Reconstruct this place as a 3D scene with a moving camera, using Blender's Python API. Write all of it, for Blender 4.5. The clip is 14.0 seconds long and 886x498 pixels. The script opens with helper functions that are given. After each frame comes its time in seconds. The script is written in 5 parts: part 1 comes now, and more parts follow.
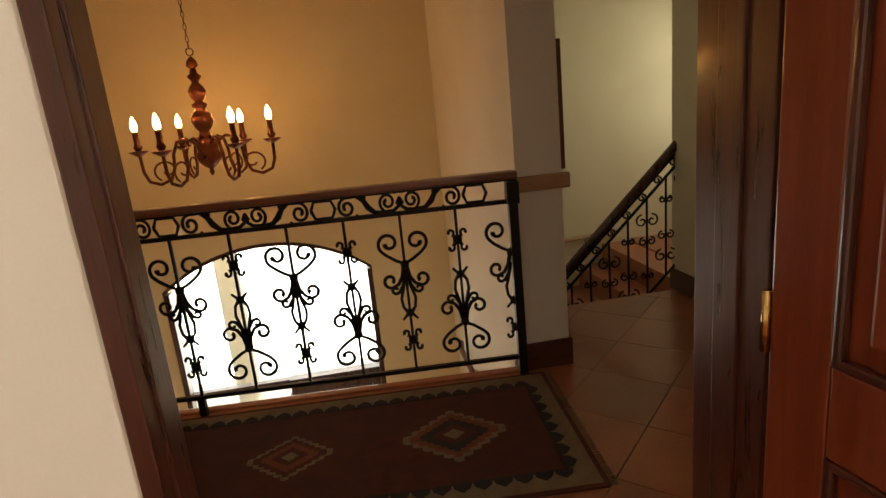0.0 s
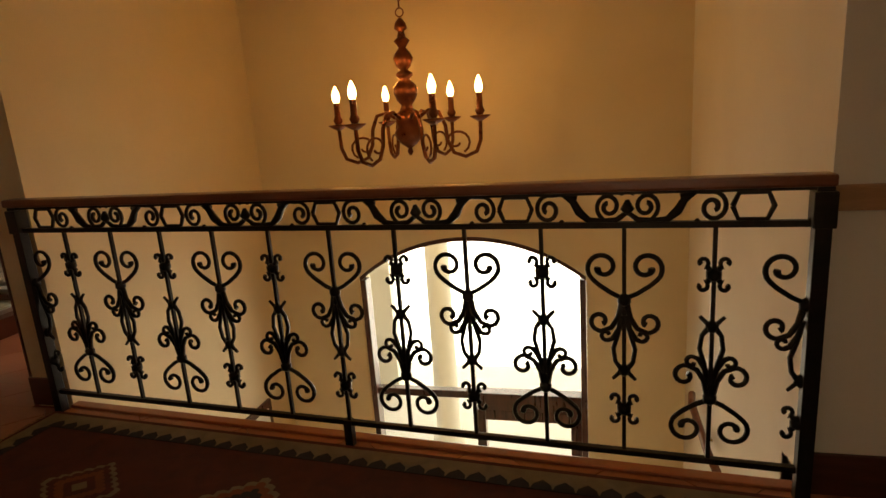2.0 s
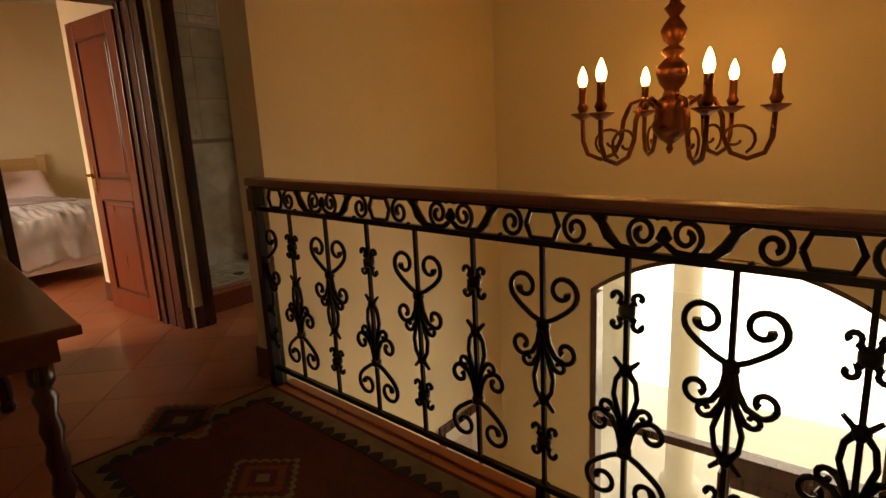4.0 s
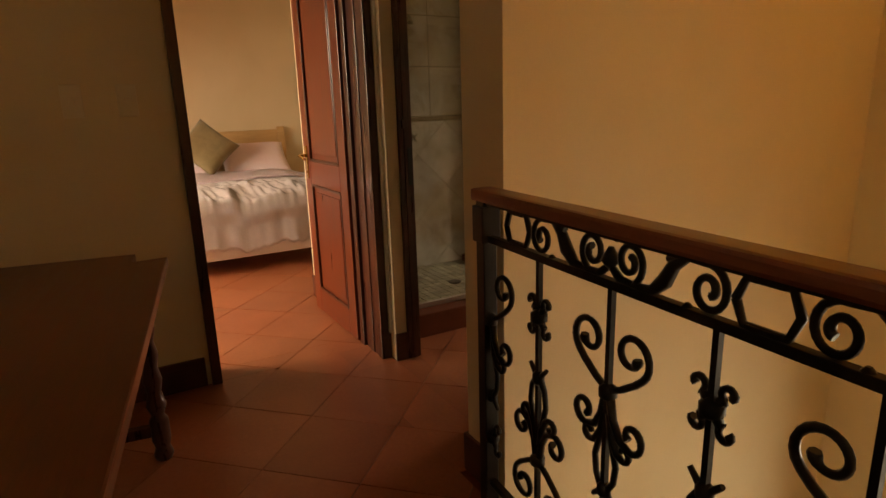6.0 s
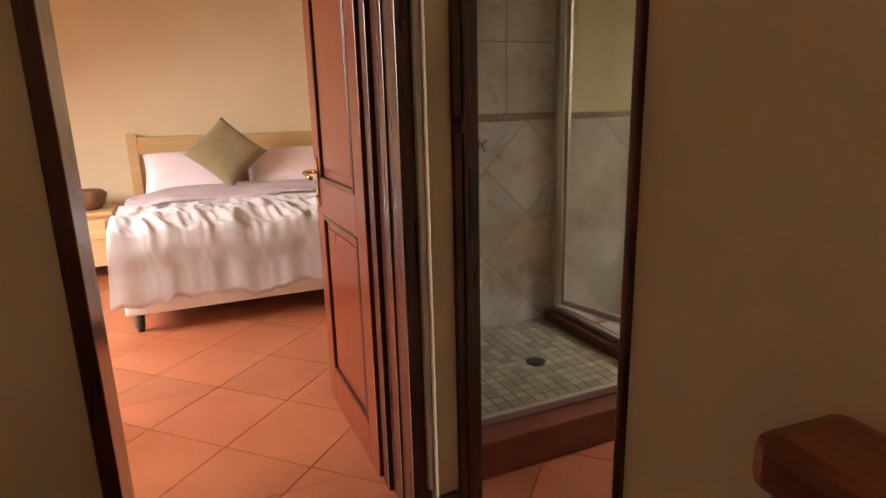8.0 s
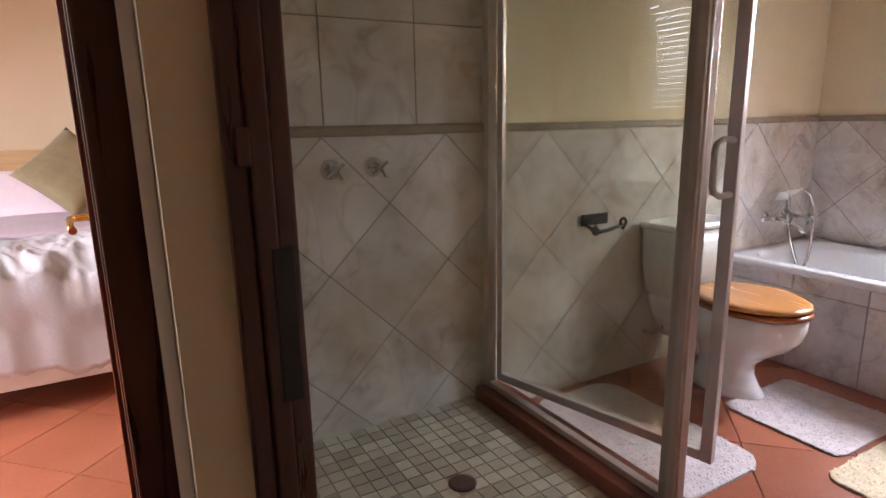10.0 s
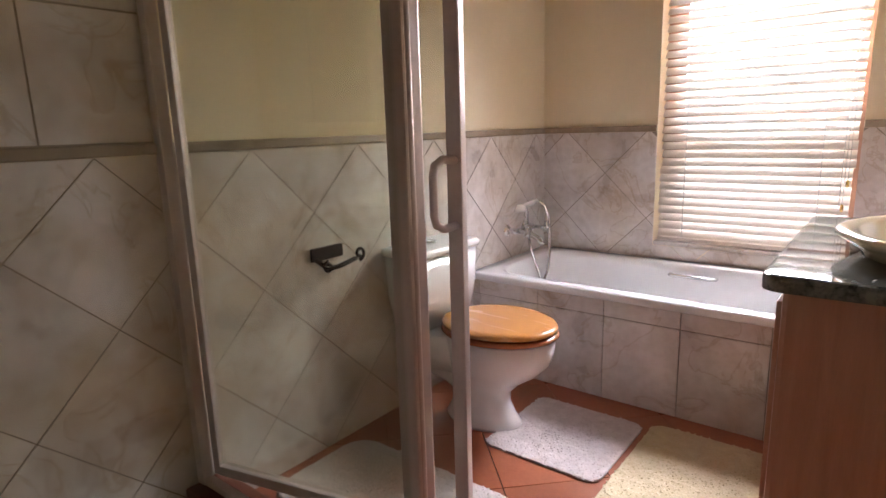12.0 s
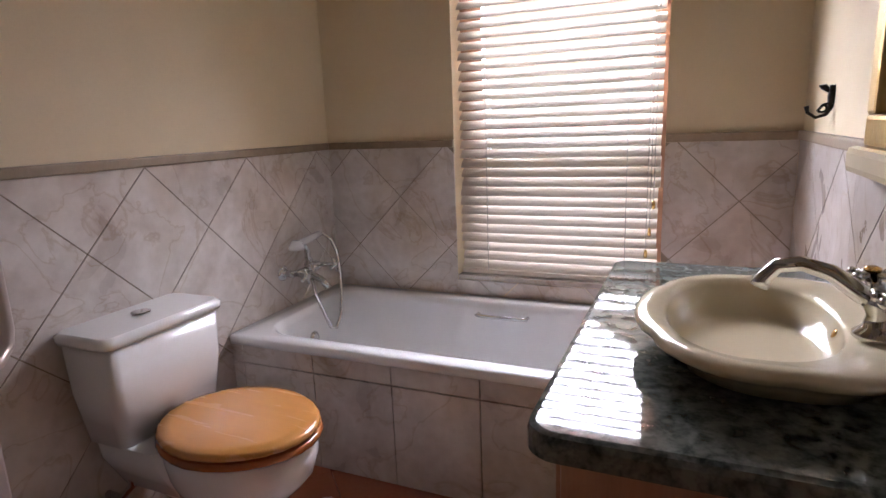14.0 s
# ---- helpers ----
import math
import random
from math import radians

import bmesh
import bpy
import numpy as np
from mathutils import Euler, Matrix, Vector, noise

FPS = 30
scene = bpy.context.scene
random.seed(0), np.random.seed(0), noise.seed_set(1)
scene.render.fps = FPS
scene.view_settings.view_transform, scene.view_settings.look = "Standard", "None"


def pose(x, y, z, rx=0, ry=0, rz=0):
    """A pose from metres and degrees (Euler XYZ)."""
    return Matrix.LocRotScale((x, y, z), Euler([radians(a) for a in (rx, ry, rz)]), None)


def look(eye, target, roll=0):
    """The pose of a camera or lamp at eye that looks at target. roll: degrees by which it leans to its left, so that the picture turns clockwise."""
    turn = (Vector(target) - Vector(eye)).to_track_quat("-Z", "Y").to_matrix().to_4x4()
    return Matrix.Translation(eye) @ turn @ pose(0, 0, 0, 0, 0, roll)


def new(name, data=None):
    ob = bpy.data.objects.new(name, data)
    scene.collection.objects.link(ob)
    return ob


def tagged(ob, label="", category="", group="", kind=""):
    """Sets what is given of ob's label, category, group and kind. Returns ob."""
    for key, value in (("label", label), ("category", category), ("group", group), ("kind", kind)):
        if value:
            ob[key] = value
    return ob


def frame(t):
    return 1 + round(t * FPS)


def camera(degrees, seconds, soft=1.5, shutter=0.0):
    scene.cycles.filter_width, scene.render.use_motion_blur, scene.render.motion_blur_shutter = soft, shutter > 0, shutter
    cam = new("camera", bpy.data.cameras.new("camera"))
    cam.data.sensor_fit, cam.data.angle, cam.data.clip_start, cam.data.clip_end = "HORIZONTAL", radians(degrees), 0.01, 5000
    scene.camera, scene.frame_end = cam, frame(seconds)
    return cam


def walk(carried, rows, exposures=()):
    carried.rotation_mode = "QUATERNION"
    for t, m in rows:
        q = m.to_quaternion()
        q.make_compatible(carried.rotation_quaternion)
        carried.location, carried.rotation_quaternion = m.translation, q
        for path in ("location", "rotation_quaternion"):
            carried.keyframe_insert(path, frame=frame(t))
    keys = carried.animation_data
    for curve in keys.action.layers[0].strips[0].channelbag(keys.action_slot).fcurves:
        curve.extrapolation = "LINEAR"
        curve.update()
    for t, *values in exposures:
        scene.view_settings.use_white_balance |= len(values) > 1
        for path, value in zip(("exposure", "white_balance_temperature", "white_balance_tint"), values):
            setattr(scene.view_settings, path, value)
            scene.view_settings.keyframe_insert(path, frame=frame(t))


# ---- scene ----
cam = camera(75.0, 14.0)
PATH = [
    (0, (0.247, -0.5, 1.367), (0.532, 1.419, 0.883), -5.6),
    (0.5, (0.326, -0.244, 1.337), (0.437, 1.697, 0.867), -5.4),
    (1, (0.373, -0.067, 1.305), (0.299, 1.881, 0.853), -5.0),
    (1.5, (0.379, 0.135, 1.297), (0.113, 2.065, 0.843), -4.7),
    (2, (0.328, 0.291, 1.267), (-0.148, 2.181, 0.82), -4.1),
    (2.5, (0.29, 0.41, 1.253), (-0.387, 2.239, 0.808), -3.6),
    (3, (0.3, 0.546, 1.243), (-0.605, 2.275, 0.804), -3.3),
    (3.2, (0.301, 0.581, 1.24), (-0.677, 2.271, 0.806), -3.2),
    (5.3, (-0.348, 1.2, 1.276), (-1.885, 2.389, 0.803), -2.0),
    (5.5, (-0.466, 1.262, 1.266), (-2.051, 2.383, 0.784), -1.9),
    (6, (-0.812, 1.434, 1.268), (-2.499, 2.398, 0.787), -1.8),
    (6.5, (-1.18, 1.631, 1.261), (-2.921, 2.492, 0.780), -1.7),
    (7, (-1.495, 1.768, 1.252), (-3.268, 2.561, 0.773), -1.7),
    (7.2, (-1.598, 1.815, 1.244), (-3.381, 2.588, 0.768), -1.65),
    (9.3, (-2.476, 2.369, 1.221), (-4.261, 3.153, 0.774), -1.2),
    (9.5, (-2.531, 2.408, 1.22), (-4.296, 3.239, 0.777), -1.3),
    (10, (-2.688, 2.543, 1.213), (-4.386, 3.505, 0.778), -1.1),
    (10.5, (-2.797, 2.678, 1.213), (-4.417, 3.767, 0.78), -1.1),
    (11, (-2.862, 2.794, 1.219), (-4.362, 4.046, 0.787), -1.2),
    (11.5, (-2.882, 2.884, 1.219), (-4.232, 4.298, 0.798), -1.5),
    (12, (-2.901, 2.98, 1.216), (-4.112, 4.518, 0.806), -1.7),
    (12.5, (-2.89, 3.141, 1.244), (-3.978, 4.768, 0.833), -1.9),
    (13, (-2.886, 3.316, 1.238), (-3.873, 5.007, 0.828), -2.0),
    (13.5, (-2.904, 3.514, 1.253), (-3.796, 5.256, 0.841), -2.1),
    (14, (-2.926, 3.689, 1.263), (-3.71, 5.48, 0.843), -2.2),
]
EXPOSURES = [(0.0, -0.45, 7200, 9), (1.0, -0.40, 8000, 9), (2.2, -0.66, 8600, 9), (3.2, -0.80, 8900, 9), (5.5, -0.85, 11200, 13), (6.2, -0.5, 10200, 13), (7.2, -0.05, 8400, 12), (9.3, 0.13, 5500, 14), (11.0, 0.36, 6100, 17), (12.6, -0.1, 6000, 17), (14.0, -0.68, 5900, 17)]
walk(cam, [(t, look(eye, target, roll)) for t, eye, target, roll in PATH], EXPOSURES)

# ---- world and lights ----
world = bpy.data.worlds.new("world")
scene.world = world
world.use_nodes = True
wn = world.node_tree.nodes
sky = wn.new("ShaderNodeTexSky")
sky.sky_type, sky.sun_disc, sky.sun_elevation, sky.sun_rotation = "NISHITA", False, radians(42), radians(35)
world.node_tree.links.new(sky.outputs[0], wn["Background"].inputs[0])
wn["Background"].inputs[1].default_value = 0.12


def lamp(name, kind, m, energy, color, **more):
    data = bpy.data.lights.new(name, kind)
    data.energy, data.color = energy, color
    if kind == "AREA":
        data.shape, data.size, data.size_y = "RECTANGLE", more["size"][0], more["size"][1]
        data.spread = radians(more.get("spread", 180))
    if kind == "POINT":
        data.shadow_soft_size = more["radius"]
    if kind == "SUN":
        data.angle = more["angle"]
    ob = new(name, data)
    ob.matrix_world = m
    return ob


DAY = (1.0, 0.96, 0.9)
lamp("sun", "SUN", look((2, 12, 9), (0, 4, 0)), 2.0, (1.0, 0.95, 0.86), angle=radians(0.6))
lamp("arch_window_light", "AREA", look((-0.53, 4.75, -0.75), (-0.53, 0.0, -0.75)), 12, DAY, size=(1.6, 2.0))
lamp("bath_window_light", "AREA", look((-3.46, 6.42, 1.80), (-2.6, 4.2, 0.5)), 165, (0.96, 0.94, 1.0), size=(0.86, 0.85), spread=140)
lamp("bedroom_window_light", "AREA", look((-5.3, -0.66, 1.7), (-5.2, 1.3, 0.0)), 138, (1.0, 0.92, 0.90), size=(1.8, 1.3), spread=120)
lamp("study_window_light", "AREA", look((2.28, -1.5, 1.5), (-1.0, 0.3, 1.3)), 122, DAY, size=(1.2, 1.2))
lamp("stair_window_light", "AREA", look((3.42, 3.8, 1.5), (1.2, 3.8, 0.9)), 10, (0.95, 1.0, 0.86), size=(0.9, 1.2))

# ---- materials ----


def tree(name):
    m = bpy.data.materials.new(name)
    m.use_nodes = True
    return m, m.node_tree.nodes, m.node_tree.links, m.node_tree.nodes["Principled BSDF"]


def surface(name, a, b, scale=6.0, rough=0.5, metal=0.0, bump=0.1, fine=90.0, stretch=(1, 1, 1), spread=0.5, piece=0.0, coat=0.0, spots=None, sheen=0.0, rough_vary=0.1):
    """Two tones mixed by a coarse and a fine noise, with relief; piece varies the tone from object to object."""
    m, n, l, p = tree(name)
    tex = n.new("ShaderNodeTexCoord")
    mp = n.new("ShaderNodeMapping")
    mp.inputs["Scale"].default_value = stretch
    l.new(tex.outputs["Object"], mp.inputs[0])
    big, small = n.new("ShaderNodeTexNoise"), n.new("ShaderNodeTexNoise")
    big.inputs["Scale"].default_value, big.inputs["Detail"].default_value, big.inputs["Distortion"].default_value = scale, 5, 0.6
    small.inputs["Scale"].default_value, small.inputs["Detail"].default_value = fine, 3
    for t in (big, small):
        l.new(mp.outputs[0], t.inputs["Vector"])
    ramp = n.new("ShaderNodeValToRGB")
    ramp.color_ramp.elements[0].position, ramp.color_ramp.elements[1].position = 0.5 - spread / 2, 0.5 + spread / 2
    ramp.color_ramp.elements[0].color, ramp.color_ramp.elements[1].color = (*a, 1), (*b, 1)
    add = n.new("ShaderNodeMath")
    add.operation = "MULTIPLY_ADD"
    l.new(small.outputs[0], add.inputs[0])
    add.inputs[1].default_value = 0.35
    sub = n.new("ShaderNodeMath")
    sub.operation = "SUBTRACT"
    l.new(big.outputs[0], sub.inputs[0])
    sub.inputs[1].default_value = 0.175
    l.new(sub.outputs[0], add.inputs[2])
    l.new(add.outputs[0], ramp.inputs[0])
    out = ramp.outputs[0]
    if piece:
        info, hue, mr = n.new("ShaderNodeObjectInfo"), n.new("ShaderNodeHueSaturation"), n.new("ShaderNodeMapRange")
        mr.inputs["To Min"].default_value, mr.inputs["To Max"].default_value = 1 - piece, 1 + piece
        l.new(info.outputs["Random"], mr.inputs["Value"])
        l.new(mr.outputs[0], hue.inputs["Value"])
        l.new(out, hue.inputs["Color"])
        out = hue.outputs[0]
    if spots:
        vor, r2, mix = n.new("ShaderNodeTexVoronoi"), n.new("ShaderNodeValToRGB"), n.new("ShaderNodeMixRGB")
        vor.inputs["Scale"].default_value = spots[1]
        l.new(mp.outputs[0], vor.inputs["Vector"])
        r2.color_ramp.elements[0].position, r2.color_ramp.elements[1].position = 0.15, 0.4
        r2.color_ramp.elements[0].color, r2.color_ramp.elements[1].color = (1, 1, 1, 1), (0, 0, 0, 1)
        l.new(vor.outputs["Distance"], r2.inputs[0])
        l.new(r2.outputs[0], mix.inputs[0])
        l.new(out, mix.inputs[1])
        mix.inputs[2].default_value = (*spots[0], 1)
        out = mix.outputs[0]
    l.new(out, p.inputs["Base Color"])
    rr = n.new("ShaderNodeMapRange")
    rr.inputs["To Min"].default_value, rr.inputs["To Max"].default_value = max(0.02, rough - rough_vary), min(1, rough + rough_vary)
    l.new(big.outputs[0], rr.inputs["Value"])
    l.new(rr.outputs[0], p.inputs["Roughness"])
    p.inputs["Metallic"].default_value = metal
    p.inputs["Coat Weight"].default_value = coat
    p.inputs["Coat Roughness"].default_value = 0.12
    p.inputs["Sheen Weight"].default_value = sheen
    if bump:
        bp = n.new("ShaderNodeBump")
        bp.inputs["Strength"].default_value, bp.inputs["Distance"].default_value = bump, 0.004
        l.new(add.outputs[0], bp.inputs["Height"])
        l.new(bp.outputs[0], p.inputs["Normal"])
    return m


def glow(name, color, strength):
    m, n, l, p = tree(name)
    p.inputs["Base Color"].default_value = (*color, 1)
    p.inputs["Emission Color"].default_value = (*color, 1)
    p.inputs["Emission Strength"].default_value = strength
    return m


def clear_glass(name, tint, mirror=0.08):
    """Thin pane: clear with a Fresnel gloss."""
    m, n, l, p = tree(name)
    n.remove(p)
    tr, gl, mix, fr = n.new("ShaderNodeBsdfTransparent"), n.new("ShaderNodeBsdfGlossy"), n.new("ShaderNodeMixShader"), n.new("ShaderNodeLayerWeight")
    pw, ad = n.new("ShaderNodeMath"), n.new("ShaderNodeMath")
    pw.operation, ad.operation = "POWER", "MULTIPLY_ADD"
    pw.inputs[1].default_value, ad.inputs[1].default_value, ad.inputs[2].default_value = 4.0, 0.8, mirror / 2
    l.new(fr.outputs["Facing"], pw.inputs[0])
    l.new(pw.outputs[0], ad.inputs[0])
    tr.inputs[0].default_value = (*tint, 1)
    gl.inputs["Roughness"].default_value = 0.02
    fr.inputs[0].default_value = 0.5
    l.new(ad.outputs[0], mix.inputs[0])
    l.new(tr.outputs[0], mix.inputs[1])
    l.new(gl.outputs[0], mix.inputs[2])
    l.new(mix.outputs[0], n["Material Output"].inputs[0])
    return m


PLASTER = surface("cream_plaster", (0.70, 0.585, 0.385), (0.77, 0.655, 0.455), 1.6, 0.85, bump=0.12, fine=160)
WHITE = surface("white_plaster", (0.74, 0.70, 0.62), (0.80, 0.77, 0.70), 1.6, 0.85, bump=0.1, fine=160)
CEIL = surface("ceiling_paint", (0.74, 0.70, 0.62), (0.80, 0.76, 0.68), 2, 0.9, bump=0.05)
TERRA = surface("terracotta", (0.27, 0.076, 0.034), (0.40, 0.136, 0.064), 2.2, 0.30, bump=0.12, fine=60, piece=0.13, coat=0.2, rough_vary=0.05)
# darker copy of the terracotta: the shower's shade put into the kerb colour
SHADED_KERB = surface("shaded_kerb_tile", (0.13, 0.035, 0.018), (0.20, 0.06, 0.032), 5, 0.4, bump=0.1, coat=0.15)
GROUT = surface("grout", (0.17, 0.052, 0.027), (0.25, 0.085, 0.044), 8, 0.9)
PALE_GROUT = surface("pale_grout", (0.22, 0.175, 0.13), (0.30, 0.245, 0.19), 8, 0.9)
MAHOG = surface("dark_mahogany", (0.035, 0.009, 0.006), (0.085, 0.022, 0.013), 5, 0.3, bump=0.12, stretch=(9, 9, 0.8), fine=40, coat=0.35)
DOORWOOD = surface("red_mahogany", (0.125, 0.020, 0.008), (0.205, 0.040, 0.014), 4, 0.32, bump=0.1, stretch=(9, 9, 0.7), fine=40, coat=0.25)
RAILWOOD = surface("rail_wood", (0.13, 0.035, 0.018), (0.22, 0.065, 0.030), 4, 0.35, bump=0.1, stretch=(0.8, 9, 9), fine=40, coat=0.4)
PALEWOOD = surface("pale_oiled_wood", (0.34, 0.19, 0.10), (0.46, 0.27, 0.15), 4, 0.45, bump=0.1, stretch=(0.8, 9, 9), fine=40)
SKIRT = surface("dark_skirting", (0.055, 0.018, 0.011), (0.11, 0.034, 0.02), 5, 0.4, bump=0.1, stretch=(1, 1, 6), coat=0.2)
TABLEWOOD = surface("table_wood", (0.10, 0.028, 0.014), (0.17, 0.05, 0.024), 4, 0.36, bump=0.15, stretch=(0.8, 8, 8), fine=40, coat=0.25)
IRON = surface("black_iron", (0.010, 0.008, 0.007), (0.022, 0.018, 0.016), 14, 0.38, 0.6, bump=0.25, fine=120)
BRONZE = surface("copper_bronze", (0.12, 0.034, 0.02), (0.22, 0.07, 0.036), 10, 0.3, 0.75, bump=0.1)
ALU = surface("bronze_aluminium", (0.46, 0.39, 0.35), (0.54, 0.46, 0.42), 8, 0.32, 0.35, bump=0.03)
CHROME = surface("chrome", (0.62, 0.62, 0.62), (0.72, 0.72, 0.72), 12, 0.09, 1.0, bump=0.0, rough_vary=0.03)
BRASS = surface("brass", (0.55, 0.36, 0.12), (0.68, 0.48, 0.2), 12, 0.22, 1.0, bump=0.02)
PORC = surface("white_porcelain", (0.76, 0.75, 0.73), (0.80, 0.79, 0.78), 3, 0.12, bump=0.0, coat=0.4, rough_vary=0.03)
BATHWHITE = surface("bath_enamel", (0.80, 0.80, 0.80), (0.84, 0.84, 0.84), 3, 0.14, bump=0.0, coat=0.3, rough_vary=0.03)
IVORY = surface("ivory_porcelain", (0.78, 0.68, 0.46), (0.82, 0.72, 0.51), 3, 0.12, bump=0.0, coat=0.5, rough_vary=0.03)
HONEY = surface("honey_wood", (0.54, 0.235, 0.055), (0.59, 0.265, 0.065), 4, 0.25, bump=0.05, stretch=(0.8, 8, 8), fine=40, coat=0.6)
SEATWOOD = surface("seat_wood", (0.34, 0.10, 0.022), (0.40, 0.13, 0.03), 4, 0.22, bump=0.03, stretch=(0.8, 8, 8), fine=40, coat=0.6)
PINE = surface("pine", (0.56, 0.36, 0.17), (0.68, 0.47, 0.24), 4, 0.45, bump=0.08, stretch=(8, 0.8, 8), fine=40)
GRANITE = surface("green_granite", (0.03, 0.04, 0.034), (0.15, 0.165, 0.145), 38, 0.035, bump=0.0, fine=180, spread=0.3, spots=((0.12, 0.135, 0.115), 45), rough_vary=0.01)
CABINET = surface("cabinet_wood", (0.40, 0.21, 0.135), (0.50, 0.28, 0.185), 4, 0.4, bump=0.06, stretch=(9, 9, 0.8), fine=40, coat=0.2)
MARBLE = surface("marbled_tile", (0.47, 0.415, 0.37), (0.66, 0.615, 0.575), 4.0, 0.3, bump=0.05, fine=26, spread=0.36, piece=0.09, coat=0.3, rough_vary=0.1)
# brown clouding and thin veins on the marbled tiles
mn, ml = MARBLE.node_tree.nodes, MARBLE.node_tree.links
mp_ = mn["Principled BSDF"]
clean = mp_.inputs["Base Color"].links[0].from_socket
tex_, cloud, vein = mn.new("ShaderNodeTexCoord"), mn.new("ShaderNodeTexNoise"), mn.new("ShaderNodeTexNoise")
cloud.inputs["Scale"].default_value, cloud.inputs["Detail"].default_value = 2.3, 4
vein.inputs["Scale"].default_value, vein.inputs["Detail"].default_value, vein.inputs["Distortion"].default_value = 3.1, 6, 1.4
for sock, node, lo, hi, tone in (("a", cloud, 0.46, 0.70, (0.80, 0.70, 0.56)), ("b", vein, 0.485, 0.5, (0.84, 0.79, 0.72))):
    ml.new(tex_.outputs["Object"], node.inputs["Vector"])
    rp, mul = mn.new("ShaderNodeValToRGB"), mn.new("ShaderNodeMixRGB")
    rp.color_ramp.elements[0].position, rp.color_ramp.elements[1].position = lo, hi
    rp.color_ramp.elements[0].color, rp.color_ramp.elements[1].color = (1, 1, 1, 1), (*tone, 1)
    if sock == "b":
        back = rp.color_ramp.elements.new(0.525)
        back.color = (1, 1, 1, 1)
    mul.blend_type, mul.inputs[0].default_value = "MULTIPLY", 1.0
    ml.new(node.outputs[0], rp.inputs[0])
    ml.new(clean, mul.inputs[1])
    ml.new(rp.outputs[0], mul.inputs[2])
    clean = mul.outputs[0]
ml.new(clean, mp_.inputs["Base Color"])
TRIM = surface("dado_trim", (0.22, 0.16, 0.10), (0.32, 0.25, 0.17), 9, 0.5, bump=0.1)
MOSAIC = surface("mosaic_stone", (0.30, 0.27, 0.20), (0.46, 0.42, 0.33), 20, 0.45, bump=0.15, piece=0.3)
DUVET = surface("white_cotton", (0.80, 0.76, 0.76), (0.85, 0.82, 0.82), 9, 0.9, bump=0.5, fine=70, sheen=0.2)
PINKSHEET = surface("pink_cotton", (0.82, 0.68, 0.73), (0.86, 0.74, 0.78), 9, 0.9, bump=0.4, fine=70, sheen=0.2)
OLIVE = surface("olive_fabric", (0.21, 0.16, 0.075), (0.28, 0.22, 0.11), 14, 0.8, bump=0.3, fine=220, sheen=0.3)
SHAG = surface("mat_pile", (0.50, 0.43, 0.41), (0.66, 0.59, 0.56), 22, 0.95, bump=1.0, fine=150, sheen=0.3)
SHAGY = surface("yellow_mat_pile", (0.56, 0.46, 0.27), (0.68, 0.58, 0.38), 22, 0.95, bump=1.0, fine=150, sheen=0.3)
BLIND = surface("blind_wood", (0.68, 0.60, 0.51), (0.74, 0.66, 0.57), 5, 0.5, bump=0.05, stretch=(0.6, 8, 8))
tl_, mx_ = BLIND.node_tree.nodes.new("ShaderNodeBsdfTranslucent"), BLIND.node_tree.nodes.new("ShaderNodeMixShader")
tl_.inputs[0].default_value = (0.80, 0.77, 0.72, 1)
mx_.inputs[0].default_value = 0.22
BLIND.node_tree.links.new(BLIND.node_tree.nodes["Principled BSDF"].outputs[0], mx_.inputs[1])
BLIND.node_tree.links.new(tl_.outputs[0], mx_.inputs[2])
BLIND.node_tree.links.new(mx_.outputs[0], BLIND.node_tree.nodes["Material Output"].inputs[0])
PLASTIC = surface("ivory_plastic", (0.72, 0.64, 0.48), (0.77, 0.69, 0.54), 4, 0.4, bump=0.0)
BLACKM = surface("black_plastic", (0.015, 0.014, 0.014), (0.03, 0.028, 0.027), 8, 0.5)
GILT = surface("gilt_frame", (0.42, 0.28, 0.09), (0.60, 0.43, 0.17), 14, 0.35, 0.8, bump=0.3)
CANE = surface("brown_wicker", (0.16, 0.075, 0.03), (0.27, 0.14, 0.06), 18, 0.7, bump=0.5, fine=80)
EARTH = surface("garden_ground", (0.55, 0.52, 0.46), (0.66, 0.63, 0.56), 2, 0.95)
FACADE = surface("pale_render", (0.74, 0.70, 0.60), (0.80, 0.76, 0.66), 2, 0.9)
BULB = glow("bulb_glow", (1.0, 0.66, 0.26), 26.0)
GLASS = clear_glass("window_glass", (0.97, 0.98, 0.97))
SGLASS = clear_glass("shower_glass", (0.91, 0.925, 0.87))
m_, n_, l_, p_ = tree("mirror_silver")
p_.inputs["Metallic"].default_value, p_.inputs["Roughness"].default_value = 1.0, 0.02
p_.inputs["Base Color"].default_value = (0.85, 0.86, 0.86, 1)
MIRROR = m_
R_FIELD = surface("rug_field", (0.055, 0.013, 0.012), (0.10, 0.026, 0.020), 12, 0.95, bump=0.8, fine=260)
R_DARK = surface("rug_dark", (0.012, 0.012, 0.016), (0.026, 0.024, 0.028), 12, 0.95, bump=0.8, fine=260)
R_PALE = surface("rug_pale", (0.15, 0.115, 0.075), (0.23, 0.18, 0.12), 12, 0.95, bump=0.8, fine=260)
R_RUST = surface("rug_rust", (0.15, 0.042, 0.022), (0.22, 0.068, 0.035), 12, 0.95, bump=0.8, fine=260)

# ---- building helpers ----


